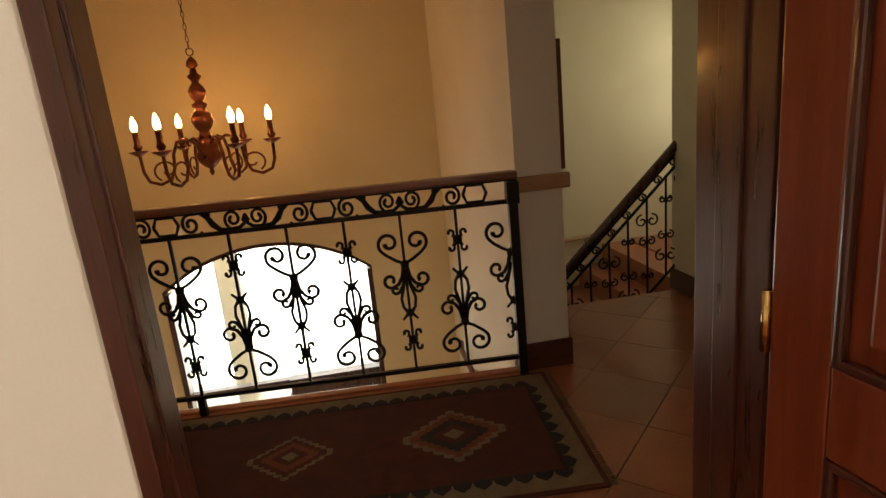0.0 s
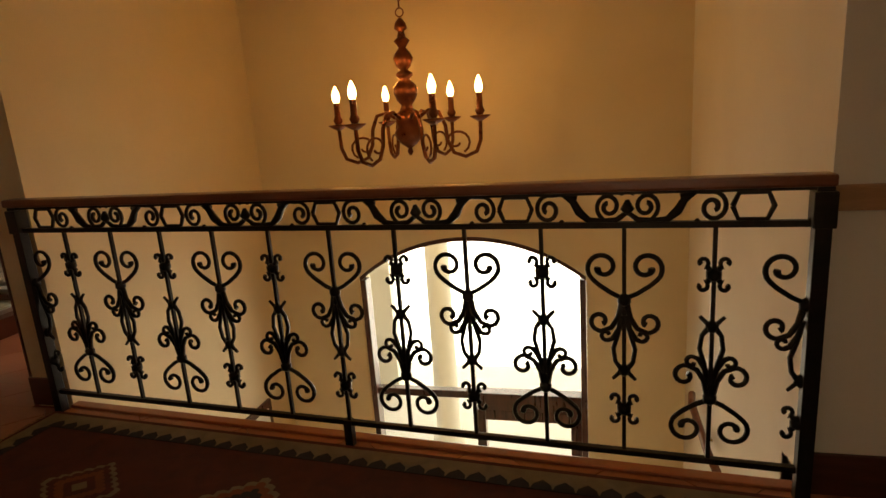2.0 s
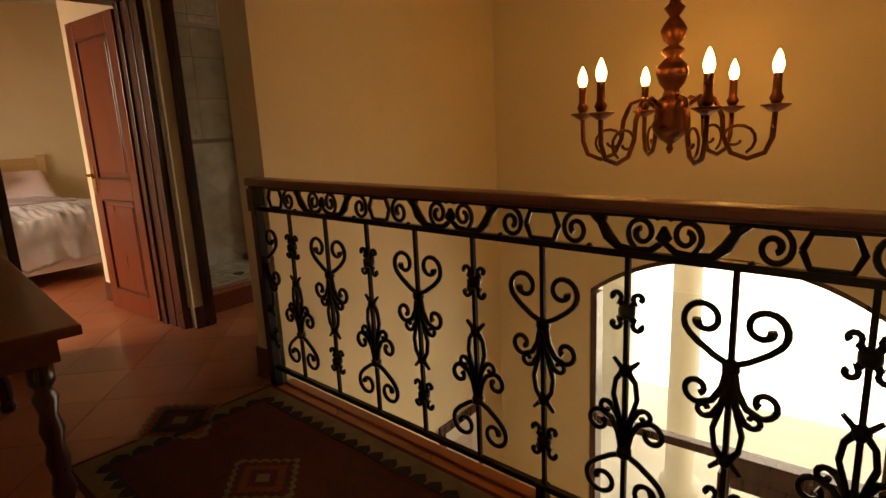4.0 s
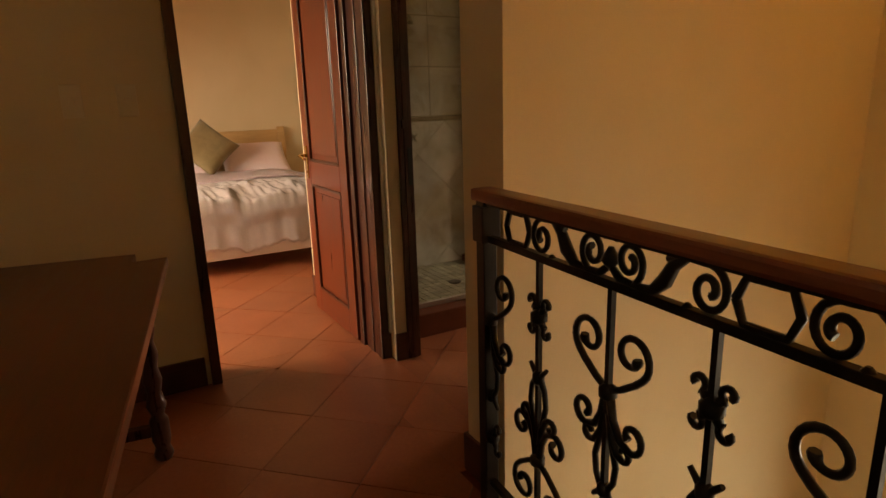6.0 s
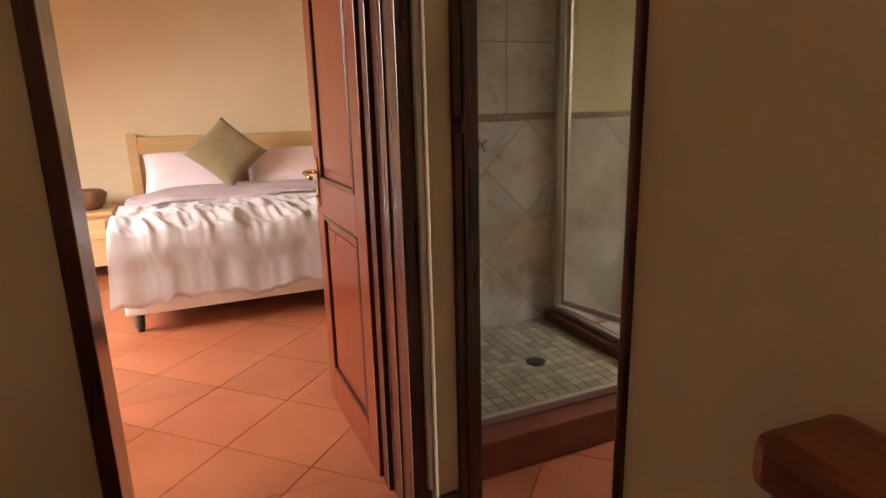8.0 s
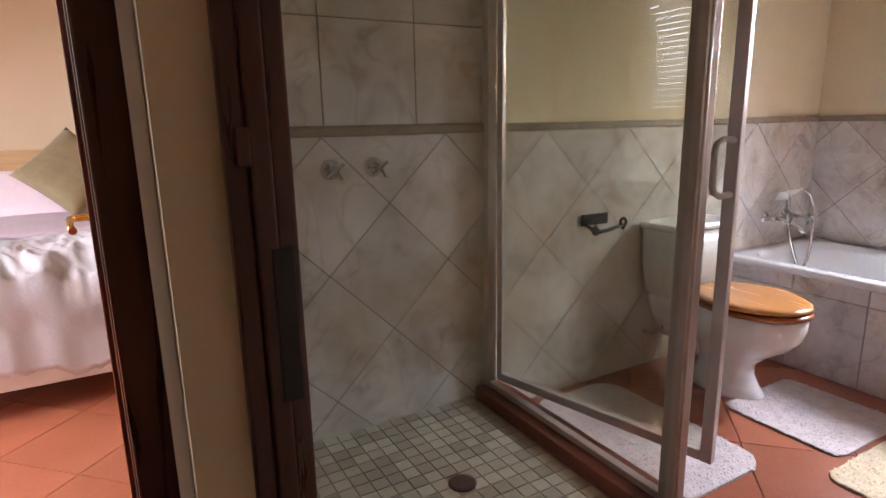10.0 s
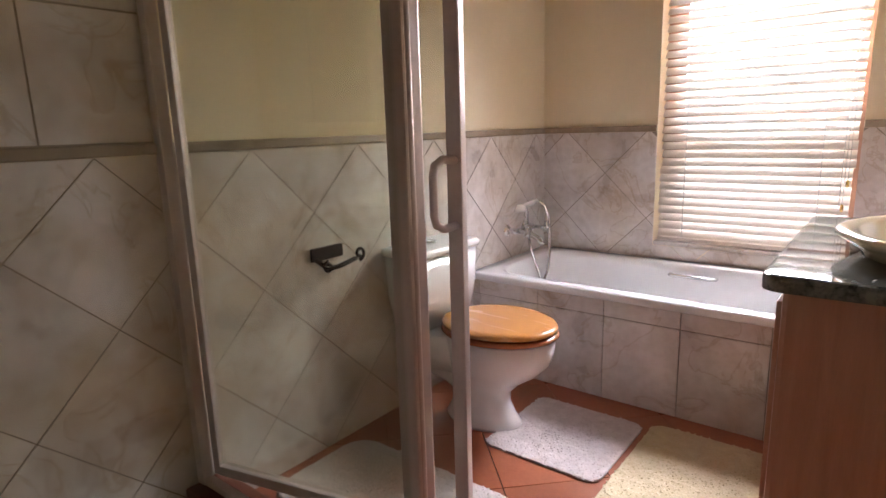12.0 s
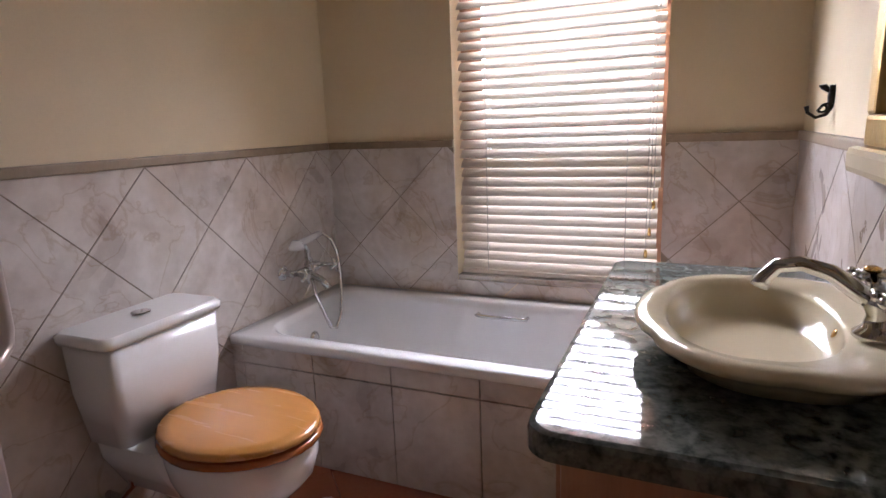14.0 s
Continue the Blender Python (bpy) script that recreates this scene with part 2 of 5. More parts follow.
def box(bm, x0, x1, y0, y1, z0, z1, bev=0.0):
    vs = [bm.verts.new(c) for c in ((x0, y0, z0), (x1, y0, z0), (x1, y1, z0), (x0, y1, z0), (x0, y0, z1), (x1, y0, z1), (x1, y1, z1), (x0, y1, z1))]
    fs = [bm.faces.new([vs[i] for i in q]) for q in ((3, 2, 1, 0), (4, 5, 6, 7), (0, 1, 5, 4), (1, 2, 6, 5), (2, 3, 7, 6), (3, 0, 4, 7))]
    if bev:
        edges = list({e for fc in fs for e in fc.edges})
        bmesh.ops.bevel(bm, geom=edges, offset=bev, segments=2, affect="EDGES", profile=0.6)
    return bm


def bx(*a):
    return box(bmesh.new(), *a)


def tube(bm, pts, r, sides=8, flat=1.0, axis=None):
    """A round bar along points; r is one radius or one for each point; flat thins it along axis."""
    pts = [Vector(p) for p in pts]
    rs = r if isinstance(r, (list, tuple)) else [r] * len(pts)
    rings, side = [], None
    for i, p in enumerate(pts):
        d = (pts[min(i + 1, len(pts) - 1)] - pts[max(i - 1, 0)]).normalized()
        if side is None:
            side = d.orthogonal().normalized() if axis is None else Vector(axis)
        side = (side - d * side.dot(d)).normalized()
        up = d.cross(side)
        rings.append([bm.verts.new(p + rs[i] * (flat * math.cos(2 * math.pi * k / sides) * side + math.sin(2 * math.pi * k / sides) * up)) for k in range(sides)])
    for a, b in zip(rings, rings[1:]):
        for k in range(sides):
            f = bm.faces.new((a[k], a[(k + 1) % sides], b[(k + 1) % sides], b[k]))
            f.smooth = True
    bm.faces.new(rings[0][::-1])
    bm.faces.new(rings[-1])
    return bm


def lathe(bm, profile, at=(0, 0, 0), sides=20, m=None):
    """A turned shape: rows of radius and height about the z axis, moved to at."""
    m = m or Matrix.Translation(at)
    rings = [[bm.verts.new(m @ Vector((max(r, 1e-4) * math.cos(2 * math.pi * k / sides), max(r, 1e-4) * math.sin(2 * math.pi * k / sides), z))) for k in range(sides)] for r, z in profile]
    for a, b in zip(rings, rings[1:]):
        for k in range(sides):
            f = bm.faces.new((a[k], a[(k + 1) % sides], b[(k + 1) % sides], b[k]))
            f.smooth = True
    bm.faces.new(rings[0][::-1])
    bm.faces.new(rings[-1])
    return bm


def prism(bm, poly, z0, z1, m=None, bev=0.0):
    """A flat outline raised from z0 to z1."""
    m = m or Matrix()
    lo = [bm.verts.new(m @ Vector((x, y, z0))) for x, y in poly]
    hi = [bm.verts.new(m @ Vector((x, y, z1))) for x, y in poly]
    n = len(poly)
    top = bm.faces.new(hi)
    fs = [bm.faces.new(lo[::-1]), top] + [bm.faces.new((lo[k], lo[(k + 1) % n], hi[(k + 1) % n], hi[k])) for k in range(n)]
    bmesh.ops.recalc_face_normals(bm, faces=fs)
    if bev:
        bmesh.ops.bevel(bm, geom=list(top.edges), offset=bev, segments=2, affect="EDGES", profile=0.6)
    return bm


def loft(bm, rings, closed=True):
    """A skin through rings of equally many points, closed at the far end, and at the near end unless told otherwise."""
    rows = [[bm.verts.new(p) for p in ring] for ring in rings]
    n = len(rows[0])
    for a, b in zip(rows, rows[1:]):
        for k in range(n):
            f = bm.faces.new((a[k], a[(k + 1) % n], b[(k + 1) % n], b[k]))
            f.smooth = True
    if closed:
        bm.faces.new(rows[0][::-1])
    bm.faces.new(rows[-1])
    bmesh.ops.recalc_face_normals(bm, faces=bm.faces)
    return bm


def part(name, bm, material, parent=None, label=""):
    data = bpy.data.meshes.new(name)
    bm.to_mesh(data)
    bm.free()
    data.materials.append(material)
    ob = new(name, data)
    ob.parent = parent
    if label:
        ob["label"] = label
    return ob


def thing(name, label, category, at=(0, 0, 0), group="", rz=0.0):
    ob = new(name)
    ob.matrix_world = pose(*at, 0, 0, rz)
    return tagged(ob, label, category, group)


def structure(name, bm, material, label="", category=""):
    return tagged(part(name, bm, material, None, label), category=category, kind="structure")


def rounded(x0, x1, y0, y1, r, steps=6):
    rs = r if isinstance(r, (list, tuple)) else (r,) * 4
    pts = []
    for (cx, cy, a), q in zip(((x1, y1, 0), (x0, y1, 90), (x0, y0, 180), (x1, y0, 270)), rs):
        sx, sy = (1 if cx == x1 else -1), (1 if cy == y1 else -1)
        for k in range(steps + 1):
            t = radians(a + 90 * k / steps)
            pts.append((cx - sx * q + q * math.cos(t), cy - sy * q + q * math.sin(t)))
    return pts


def clip(poly, x0, x1, y0, y1):
    """The part of a convex outline inside a rectangle."""
    for axis, bound, sign in ((0, x0, 1), (0, x1, -1), (1, y0, 1), (1, y1, -1)):
        out = []
        for a, b in zip(poly, poly[1:] + poly[:1]):
            ia, ib = sign * (a[axis] - bound) >= 0, sign * (b[axis] - bound) >= 0
            if ia:
                out.append(a)
            if ia != ib:
                t = (bound - a[axis]) / (b[axis] - a[axis])
                out.append(tuple(a[i] + t * (b[i] - a[i]) for i in (0, 1)))
        poly = out
        if len(poly) < 3:
            return []
    return poly


def area(poly):
    return abs(sum(a[0] * b[1] - b[0] * a[1] for a, b in zip(poly, poly[1:] + poly[:1]))) / 2


def spiral(cx, cz, r0, r1, a0, a1, steps=14):
    out = []
    for k in range(steps + 1):
        t = k / steps
        r, a = r0 + (r1 - r0) * t, radians(a0 + (a1 - a0) * t)
        out.append((cx + r * math.cos(a), cz + r * math.sin(a)))
    return out


# ---- the building ----
H = 2.75
TURN = -4.42
EDGE = pose(0.103, 2.175, 0, 0, 0, TURN)      # the balustrade runs a little askew across the landing
structure("floor", prism(bmesh.new(), [(-3.75, 0.34), (2.46, 0.34), (2.46, 2.40), (1.02, 2.40), (1.02, 2.14), (-2.145, 2.383), (-2.145, 2.40), (-3.75, 2.40)], -0.30, -0.012), GROUT, "landing floor slab under terracotta tiles", "floor")
structure("floor_2", bx(1.25, 3.55, 2.401, 2.95, -0.30, -0.012), GROUT, "floor slab at the head of the stairs", "floor")
structure("floor_3", bx(-7.6, -3.75, -0.8, 4.4, -0.30, -0.012), GROUT, "bedroom floor slab under terracotta tiles", "floor")
structure("floor_4", bx(-4.66, -2.2, 2.40, 6.2, -0.30, -0.0125), GROUT, "bathroom floor slab under terracotta tiles", "floor")
structure("floor_5", bx(-1.8, 2.3, -2.8, 0.339, -0.30, -0.002), TERRA, "study floor slab under terracotta tiles", "floor")
structure("floor_lower", bx(-2.3, 3.55, 1.9, 4.7, -3.05, -2.9), TERRA, "lower hall floor of terracotta", "floor")
wb = structure("wall_below_landing", bx(-2.27, 0.93, -0.13, 0.03, -2.9, -0.302), PLASTER, "cream wall under the landing edge", "wall")
wb.matrix_world = EDGE
structure("ceiling", bx(-3.75, 3.7, 0.36, 4.7, H, H + 0.15), CEIL, "pale painted ceiling", "ceiling")
structure("ceiling_2", bx(-7.75, -3.75, -0.95, 4.55, H + 0.001, H + 0.16), CEIL, "pale bedroom ceiling", "ceiling")
structure("ceiling_3", bx(-4.70, -2.2, 4.2, 6.4, H + 0.002, H + 0.17), CEIL, "pale bathroom ceiling", "ceiling")
structure("ceiling_4", bx(-1.95, 2.45, -2.95, 0.36, H, H + 0.15), CEIL, "pale study ceiling", "ceiling")


def pieces(name, boxes, mat, label, bev=0.0):
    bm = bmesh.new()
    for b in boxes:
        box(bm, *b, bev)
    return structure(name, bm, mat, label, "wall")


DX0, DX1 = -0.085, 0.855          # study doorway
pieces("wall_south", [(-3.75, DX0 - 0.03, 0.32, 0.43, 0, H), (DX1 + 0.03, 2.46, 0.32, 0.43, 0, H), (DX0 - 0.03, DX1 + 0.03, 0.32, 0.43, 2.08, H)], WHITE, "cream plastered wall beside the study door")
pieces("wall_switches", [(-3.75, -3.60, 0.43, 1.72, 0, H), (-3.75, -3.60, 1.72, 2.58, 2.08, H)], PLASTER, "ochre plastered wall with two light switches")
pieces("wall_bath_south", [(-4.66, -3.38, 2.58, 2.70, 0, H), (-3.38, -2.60, 2.58, 2.70, 2.08, H), (-2.60, -2.36, 2.58, 2.70, 0, H)], PLASTER, "cream plastered wall with the bathroom doorway")
structure("wall_pier", bx(-3.378, -3.335, 2.582, 2.645, 0, H), PLASTER, "narrow ochre plaster strip between two door frames", "wall")
structure("wall_stair_west", bx(-2.36, -2.145, 2.40, 4.7, -2.9, H), PLASTER, "cream wall of the stairwell", "wall")
structure("wall_bath_east", bx(-2.58, -2.361, 2.701, 6.2, -0.3, H), PLASTER, "cream bathroom wall behind the vanity", "wall")
pieces("wall_bath_west", [(-4.66, -4.56, 2.70, 6.2, 0, H)], PLASTER, "cream bathroom wall above tiles")
WX0, WX1, WZ0, WZ1 = -3.90, -3.03, 0.58, 2.05
pieces("wall_bath_north", [(-4.66, WX0, 6.08, 6.28, 0, H), (WX1, -2.2, 6.08, 6.28, 0, H), (WX0, WX1, 6.08, 6.28, 0, WZ0), (WX0, WX1, 6.08, 6.28, WZ1, H)], PLASTER, "cream bathroom wall with the window")
pieces("wall_bedroom", [(-7.75, -7.6, -0.95, 4.55, 0, H), (-7.6, -4.66, 4.4, 4.55, 0, H), (-7.6, -6.5, -0.95, -0.8, 0, H), (-4.7, -3.75, -0.95, -0.8, 0, H), (-6.5, -4.7, -0.95, -0.8, 0, 0.85), (-6.5, -4.7, -0.95, -0.8, 2.15, H), (-3.75, -3.60, -0.95, 0.319, 0, H)], PLASTER, "cream bedroom walls")
pieces("wall_study", [(-1.95, -1.8, -2.95, 0.319, 0, H), (2.3, 2.45, -2.95, -2.1, 0, H), (2.3, 2.45, -0.9, 0.319, 0, H), (2.3, 2.45, -2.1, -0.9, 0, 0.9), (2.3, 2.45, -2.1, -0.9, 2.1, H), (-1.8, 2.3, -2.95, -2.8, 0, H)], WHITE, "pale study walls")
pieces("wall_pier_east", [(1.02, 1.25, 2.15, 4.4, -2.9, H)], WHITE, "pale plaster wall between stairwell and stairs")
pieces("wall_east", [(2.33, 2.46, 0.43, 3.0, 0, H), (3.55, 3.7, 2.85, 3.35, -2.9, H), (3.55, 3.7, 4.25, 4.7, -2.9, H), (3.55, 3.7, 3.35, 4.25, -2.9, 0.9), (3.55, 3.7, 3.35, 4.25, 2.1, H), (2.46, 3.55, 2.87, 3.0, 0, H)], PLASTER, "cream walls round the stairs")

# stairwell wall with the arched opening
AX0, AX1, AZ, AC = -1.405, 0.335, 0.075, 0.385
AM = (AX0 + AX1) / 2


def arch_z(x, lift=0.0):
    half, rise = (AX1 - AX0) / 2, AC - AZ
    rad = (half * half + rise * rise) / (2 * rise)
    return AC + lift - rad + math.sqrt(max(rad * rad - (x - AM) ** 2, 0))


xs = [AX0 + (AX1 - AX0) * k / 24 for k in range(25)]
bm = bmesh.new()
up = Matrix(((1, 0, 0, 0), (0, 0, -1, 0), (0, 1, 0, 0), (0, 0, 0, 1)))       # outline x, z raised along -y
for a, b in zip(xs, xs[1:]):
    prism(bm, [(a, arch_z(a)), (b, arch_z(b)), (b, H), (a, H)], -4.62, -4.40, up)
box(bm, -2.145, AX0, 4.40, 4.62, -2.9, H)
box(bm, AX1, 3.55, 4.40, 4.62, -2.9, H)
structure("wall_north", bm, PLASTER, "ochre stairwell wall with an arched window", "wall")

# skirtings
SK = 0.145
bm = bmesh.new()
for b in ((-3.60, -3.586, 0.444, 1.70), (-2.374, -2.36, 2.39, 2.58), (-2.374, -2.18, 2.386, 2.40), (1.01, 1.265, 2.135, 2.15), (1.25, 1.265, 2.15, 2.95), (-3.335, -3.322, 2.578, 2.645), (-3.586, DX0 - 0.12, 0.43, 0.444), (DX1 + 0.12, 2.33, 0.43, 0.444), (2.316, 2.33, 0.444, 3.0), (2.33, 2.47, 3.0, 3.014), (-4.66, -3.78, 2.566, 2.58), (-7.6, -7.586, 0.0, 4.4)):
    box(bm, *b, 0, SK, 0.004)
structure("baseboard", bm, SKIRT, "dark wooden skirting board", "skirting")
tr = structure("trim", bx(-2.255, 0.915, 0.032, 0.082, -0.06, 0.012, 0.006), TERRA, "terracotta edging tile along the landing", "trim")
tr.matrix_world = EDGE

# ---- doors and frames ----


def jamb_profile(bm, x0, x1, y0, y1, z0, z1, along, n=3):
    """A door jamb with stepped mouldings along one axis."""
    for k in range(n):
        t0, t1 = k / n, (k + 1) / n
        d = 0.006 * (k % 2)
        if along == "x":
            box(bm, x0 + (x1 - x0) * t0, x0 + (x1 - x0) * t1, y0 - d, y1 + d, z0, z1, 0.003)
        else:
            box(bm, x0 - d, x1 + d, y0 + (y1 - y0) * t0, y0 + (y1 - y0) * t1, z0, z1, 0.003)


def door_leaf(name, label, m, width, wood, handle_side=1):
    """A panelled door: hinge edge at x = 0, leaf along +x, 40 mm thick in y."""
    door = tagged(new(name), label, "door", kind="structure")
    door.matrix_world = m
    h, t, st = 2.02, 0.020, 0.105
    bm = bmesh.new()
    for b in ((0, st, 0.01, h), (width - st, width, 0.01, h), (st, width - st, 0.01, 0.16), (st, width - st, 0.83, 0.97), (st, width - st, h - 0.12, h)):
        box(bm, b[0], b[1], -t, t, b[2], b[3], 0.004)
    part("door_frame", bm, wood, door)
    for z0, z1 in ((0.16, 0.83), (0.97, h - 0.12)):
        bm = bmesh.new()
        box(bm, st - 0.004, width - st + 0.004, -0.008, 0.008, z0 - 0.004, z1 + 0.004)
        box(bm, st + 0.045, width - st - 0.045, -0.015, 0.015, z0 + 0.045, z1 - 0.045, 0.006)
        part("door_panel", bm, wood, door)
        bm = bmesh.new()
        for s in (-1, 1):
            for b in ((st, st + 0.016, z0, z1), (width - st - 0.016, width - st, z0, z1), (st, width - st, z0, z0 + 0.016), (st, width - st, z1 - 0.016, z1)):
                box(bm, b[0], b[1], *sorted((s * 0.009, s * 0.0225)), b[2], b[3], 0.005)
        part("moulding", bm, MAHOG, door, "dark bead round the panel")
    hx = width - 0.055
    for s in (-1, 1):
        bm = bmesh.new()
        box(bm, hx - 0.02, hx + 0.02, *sorted((s * t, s * (t + 0.006))), 0.86, 1.06, 0.004)
        ha = part("handle", bm, BRASS, door, "aged brass lever handle on a long plate")
        bm = bmesh.new()
        tube(bm, [(hx, s * t, 1.0), (hx, s * (t + 0.05), 1.0), (hx - 0.03, s * (t + 0.058), 1.0), (hx - 0.085, s * (t + 0.055), 0.992), (hx - 0.11, s * (t + 0.05), 0.985)], [0.009, 0.009, 0.009, 0.007, 0.009], 8)
        lathe(bm, [(0.004, -0.004), (0.006, 0), (0.004, 0.004)], (hx, s * (t + 0.008), 0.90), 10)
        part("lever", bm, BRASS, ha)
    bm = bmesh.new()
    for z in (0.25, 1.0, 1.78):
        tube(bm, [(-0.004, -0.024, z - 0.05), (-0.004, -0.024, z + 0.05)], 0.007)
    part("hinge", bm, BRASS, door)
    return door


def door_frame(name, label, parts):
    ob = tagged(new(name), label, "door frame", kind="structure")
    for nm, b, along, n in parts:
        bm = bmesh.new()
        if along:
            jamb_profile(bm, *b, along, n)
        else:
            box(bm, *b, 0.004)
        part(nm, bm, MAHOG, ob)
    return ob


door_frame("door_frame_1", "glossy dark mahogany frame of the study door", [
    ("jamb", (DX0 - 0.03, DX0, 0.31, 0.445, 0, 2.05), "y", 3), ("jamb", (DX1, DX1 + 0.03, 0.252, 0.445, 0, 2.05), "y", 3), ("head", (DX0, DX1, 0.31, 0.445, 2.05, 2.08), "", 0),
    ("architrave", (DX0 - 0.085, DX0 - 0.037, 0.431, 0.444, 0, 2.16), "x", 2), ("architrave", (DX1 + 0.037, DX1 + 0.085, 0.431, 0.444, 0, 2.16), "x", 2),
    ("architrave", (DX1 + 0.032, DX1 + 0.085, 0.29, 0.319, 0, 2.16), "x", 2)])
door_leaf("door_1", "open red mahogany panelled door of the study", pose(DX1 + 0.012, 0.238, 0, 0, 0, -84), 0.80, DOORWOOD)
door_frame("door_frame_2", "dark mahogany frame of the bedroom door", [
    ("jamb", (-3.76, -3.572, 1.72, 1.765, 0, 2.05), "", 0), ("jamb", (-3.60, -3.385, 2.53, 2.578, 0, 2.05), "x", 4), ("head", (-3.76, -3.572, 1.765, 2.578, 2.05, 2.08), "", 0),
    ("door_stop", (-3.66, -3.605, 2.515, 2.578, 0, 2.05), "", 0)])
structure("wall_reveal", bx(-3.384, -3.366, 2.566, 2.581, SK, H), WHITE, "bright white plaster edge beside the door frame", "wall")
door_leaf("door_2", "open red mahogany panelled bedroom door with a brass handle", pose(-3.675, 2.525, 0, 0, 0, 180.5), 0.70, DOORWOOD)
df3 = door_frame("door_frame_3", "dark mahogany frame of the bathroom door with a strike plate", [
    ("jamb", (-3.378, -3.318, 2.645, 2.715, 0, 2.05), "y", 3), ("jamb", (-2.60, -2.585, 2.57, 2.72, 0, 2.05), "", 0), ("head", (-3.318, -2.60, 2.60, 2.72, 2.05, 2.08), "", 0)])
part("strike_plate", bx(-3.318, -3.3085, 2.683, 2.706, 0.90, 1.08, 0.001), BLACKM, df3, "dark metal strike plate")
bm = bmesh.new()
for zc in (1.0,):
    box(bm, -3.318, -3.300, 2.655, 2.668, 1.17, 1.21, 0.003)
part("latch", bm, MAHOG, df3)

# ---- arched stairwell window ----
win = tagged(new("window_1"), "arched mahogany stairwell window with overexposed daylight", "window", kind="structure")


def arch_strip(y0, y1, drop):
    bm = bmesh.new()
    for a, b in zip(xs, xs[1:]):
        prism(bm, [(a, arch_z(a) - drop), (b, arch_z(b) - drop), (b, arch_z(b) - 0.001), (a, arch_z(a) - 0.001)], -y1, -y0, up)
    return bm


part("window_frame", arch_strip(4.41, 4.52, 0.035), MAHOG, win)
for x in (AX0 + 0.001, AX1 - 0.046):
    part("window_frame", bx(x, x + 0.045, 4.41, 4.52, -2.9, AZ - 0.03, 0.004), MAHOG, win)
part("transom", bx(AX0 + 0.047, AM + 0.02, 4.43, 4.50, -0.945, -0.885, 0.006), MAHOG, win)
part("transom", bx(AM + 0.022, AX1 - 0.047, 4.41, 4.52, -1.03, -0.885, 0.006), MAHOG, win)
part("mullion", bx(AM + 0.0, AM + 0.075, 4.42, 4.51, -2.9, -1.035, 0.006), MAHOG, win)
part("door_stile", bx(AX1 - 0.13, AX1 - 0.047, 4.42, 4.51, -2.9, -1.035, 0.006), MAHOG, win)
part("door_rail", bx(AM + 0.076, AX1 - 0.131, 4.42, 4.51, -1.12, -1.035, 0.006), MAHOG, win)
part("door_rail", bx(AM + 0.076, AX1 - 0.131, 4.42, 4.51, -2.9, -2.7, 0.006), MAHOG, win)
pane = part("pane", bx(AX0 + 0.03, AX1 - 0.03, 4.463, 4.467, -2.88, 0.12), GLASS, win, "clear glass")
pane.visible_shadow = False

# outside the arched window: bright court with a pale house corner and column
structure("ground", bx(-90, 90, 4.7, 120, -3.2, -3.06), EARTH, "sunlit pale paved court", "ground")
porch = thing("porch", "sunlit pale rendered porch with a round column", "porch", (0, 0, 0))
part("column", lathe(bmesh.new(), [(0.22, -3.06), (0.22, -2.9), (0.16, -2.85), (0.14, 1.35), (0.2, 1.4), (0.2, 1.5)], (-1.45, 7.0, 0), 20), FACADE, porch)
bm = bmesh.new()
box(bm, -4.5, -1.9, 6.6, 7.4, 1.5, 2.4)
box(bm, -4.5, -2.6, 8.4, 8.6, -3.06, 2.4)
part("wall", bm, FACADE, porch)

# ---- balustrade ----
bal = thing("balustrade", "black wrought-iron scrolled balustrade with a polished wooden handrail", "balustrade", (0.103, 2.175, 0), rz=TURN)
BY = 0.0
part("handrail", bx(-2.30, 0.91, -0.036, 0.036, 1.004, 1.040, 0.010), RAILWOOD, bal, "polished reddish wooden handrail")
for z in (0.897, 0.104):
    part("bar", bx(-2.26, 0.88, -0.011, 0.011, z - 0.010, z + 0.010, 0.002), IRON, bal)
part("bar", bx(-2.26, 0.88, -0.014, 0.014, 0.994, 1.004), IRON, bal)
for x in (-2.270, 0.885):
    bm = bmesh.new()
    box(bm, x - 0.022, x + 0.022, -0.022, 0.022, 0.0, 1.0035, 0.003)
    box(bm, x - 0.03, x + 0.03, -0.03, 0.03, 0.885, 0.99, 0.004)
    part("newel", bm, IRON, bal)
part("newel", bx(-0.722, -0.688, -0.017, 0.017, 0.0, 0.115, 0.003), IRON, bal)


def xz(pts, x, s=1, f=1):
    """Outline points in x, z to places; s mirrors in x; f = -1 turns the motif upside down about mid height."""
    return [(x + s * px, BY, pz if f > 0 else 0.975 - pz) for px, pz in pts]


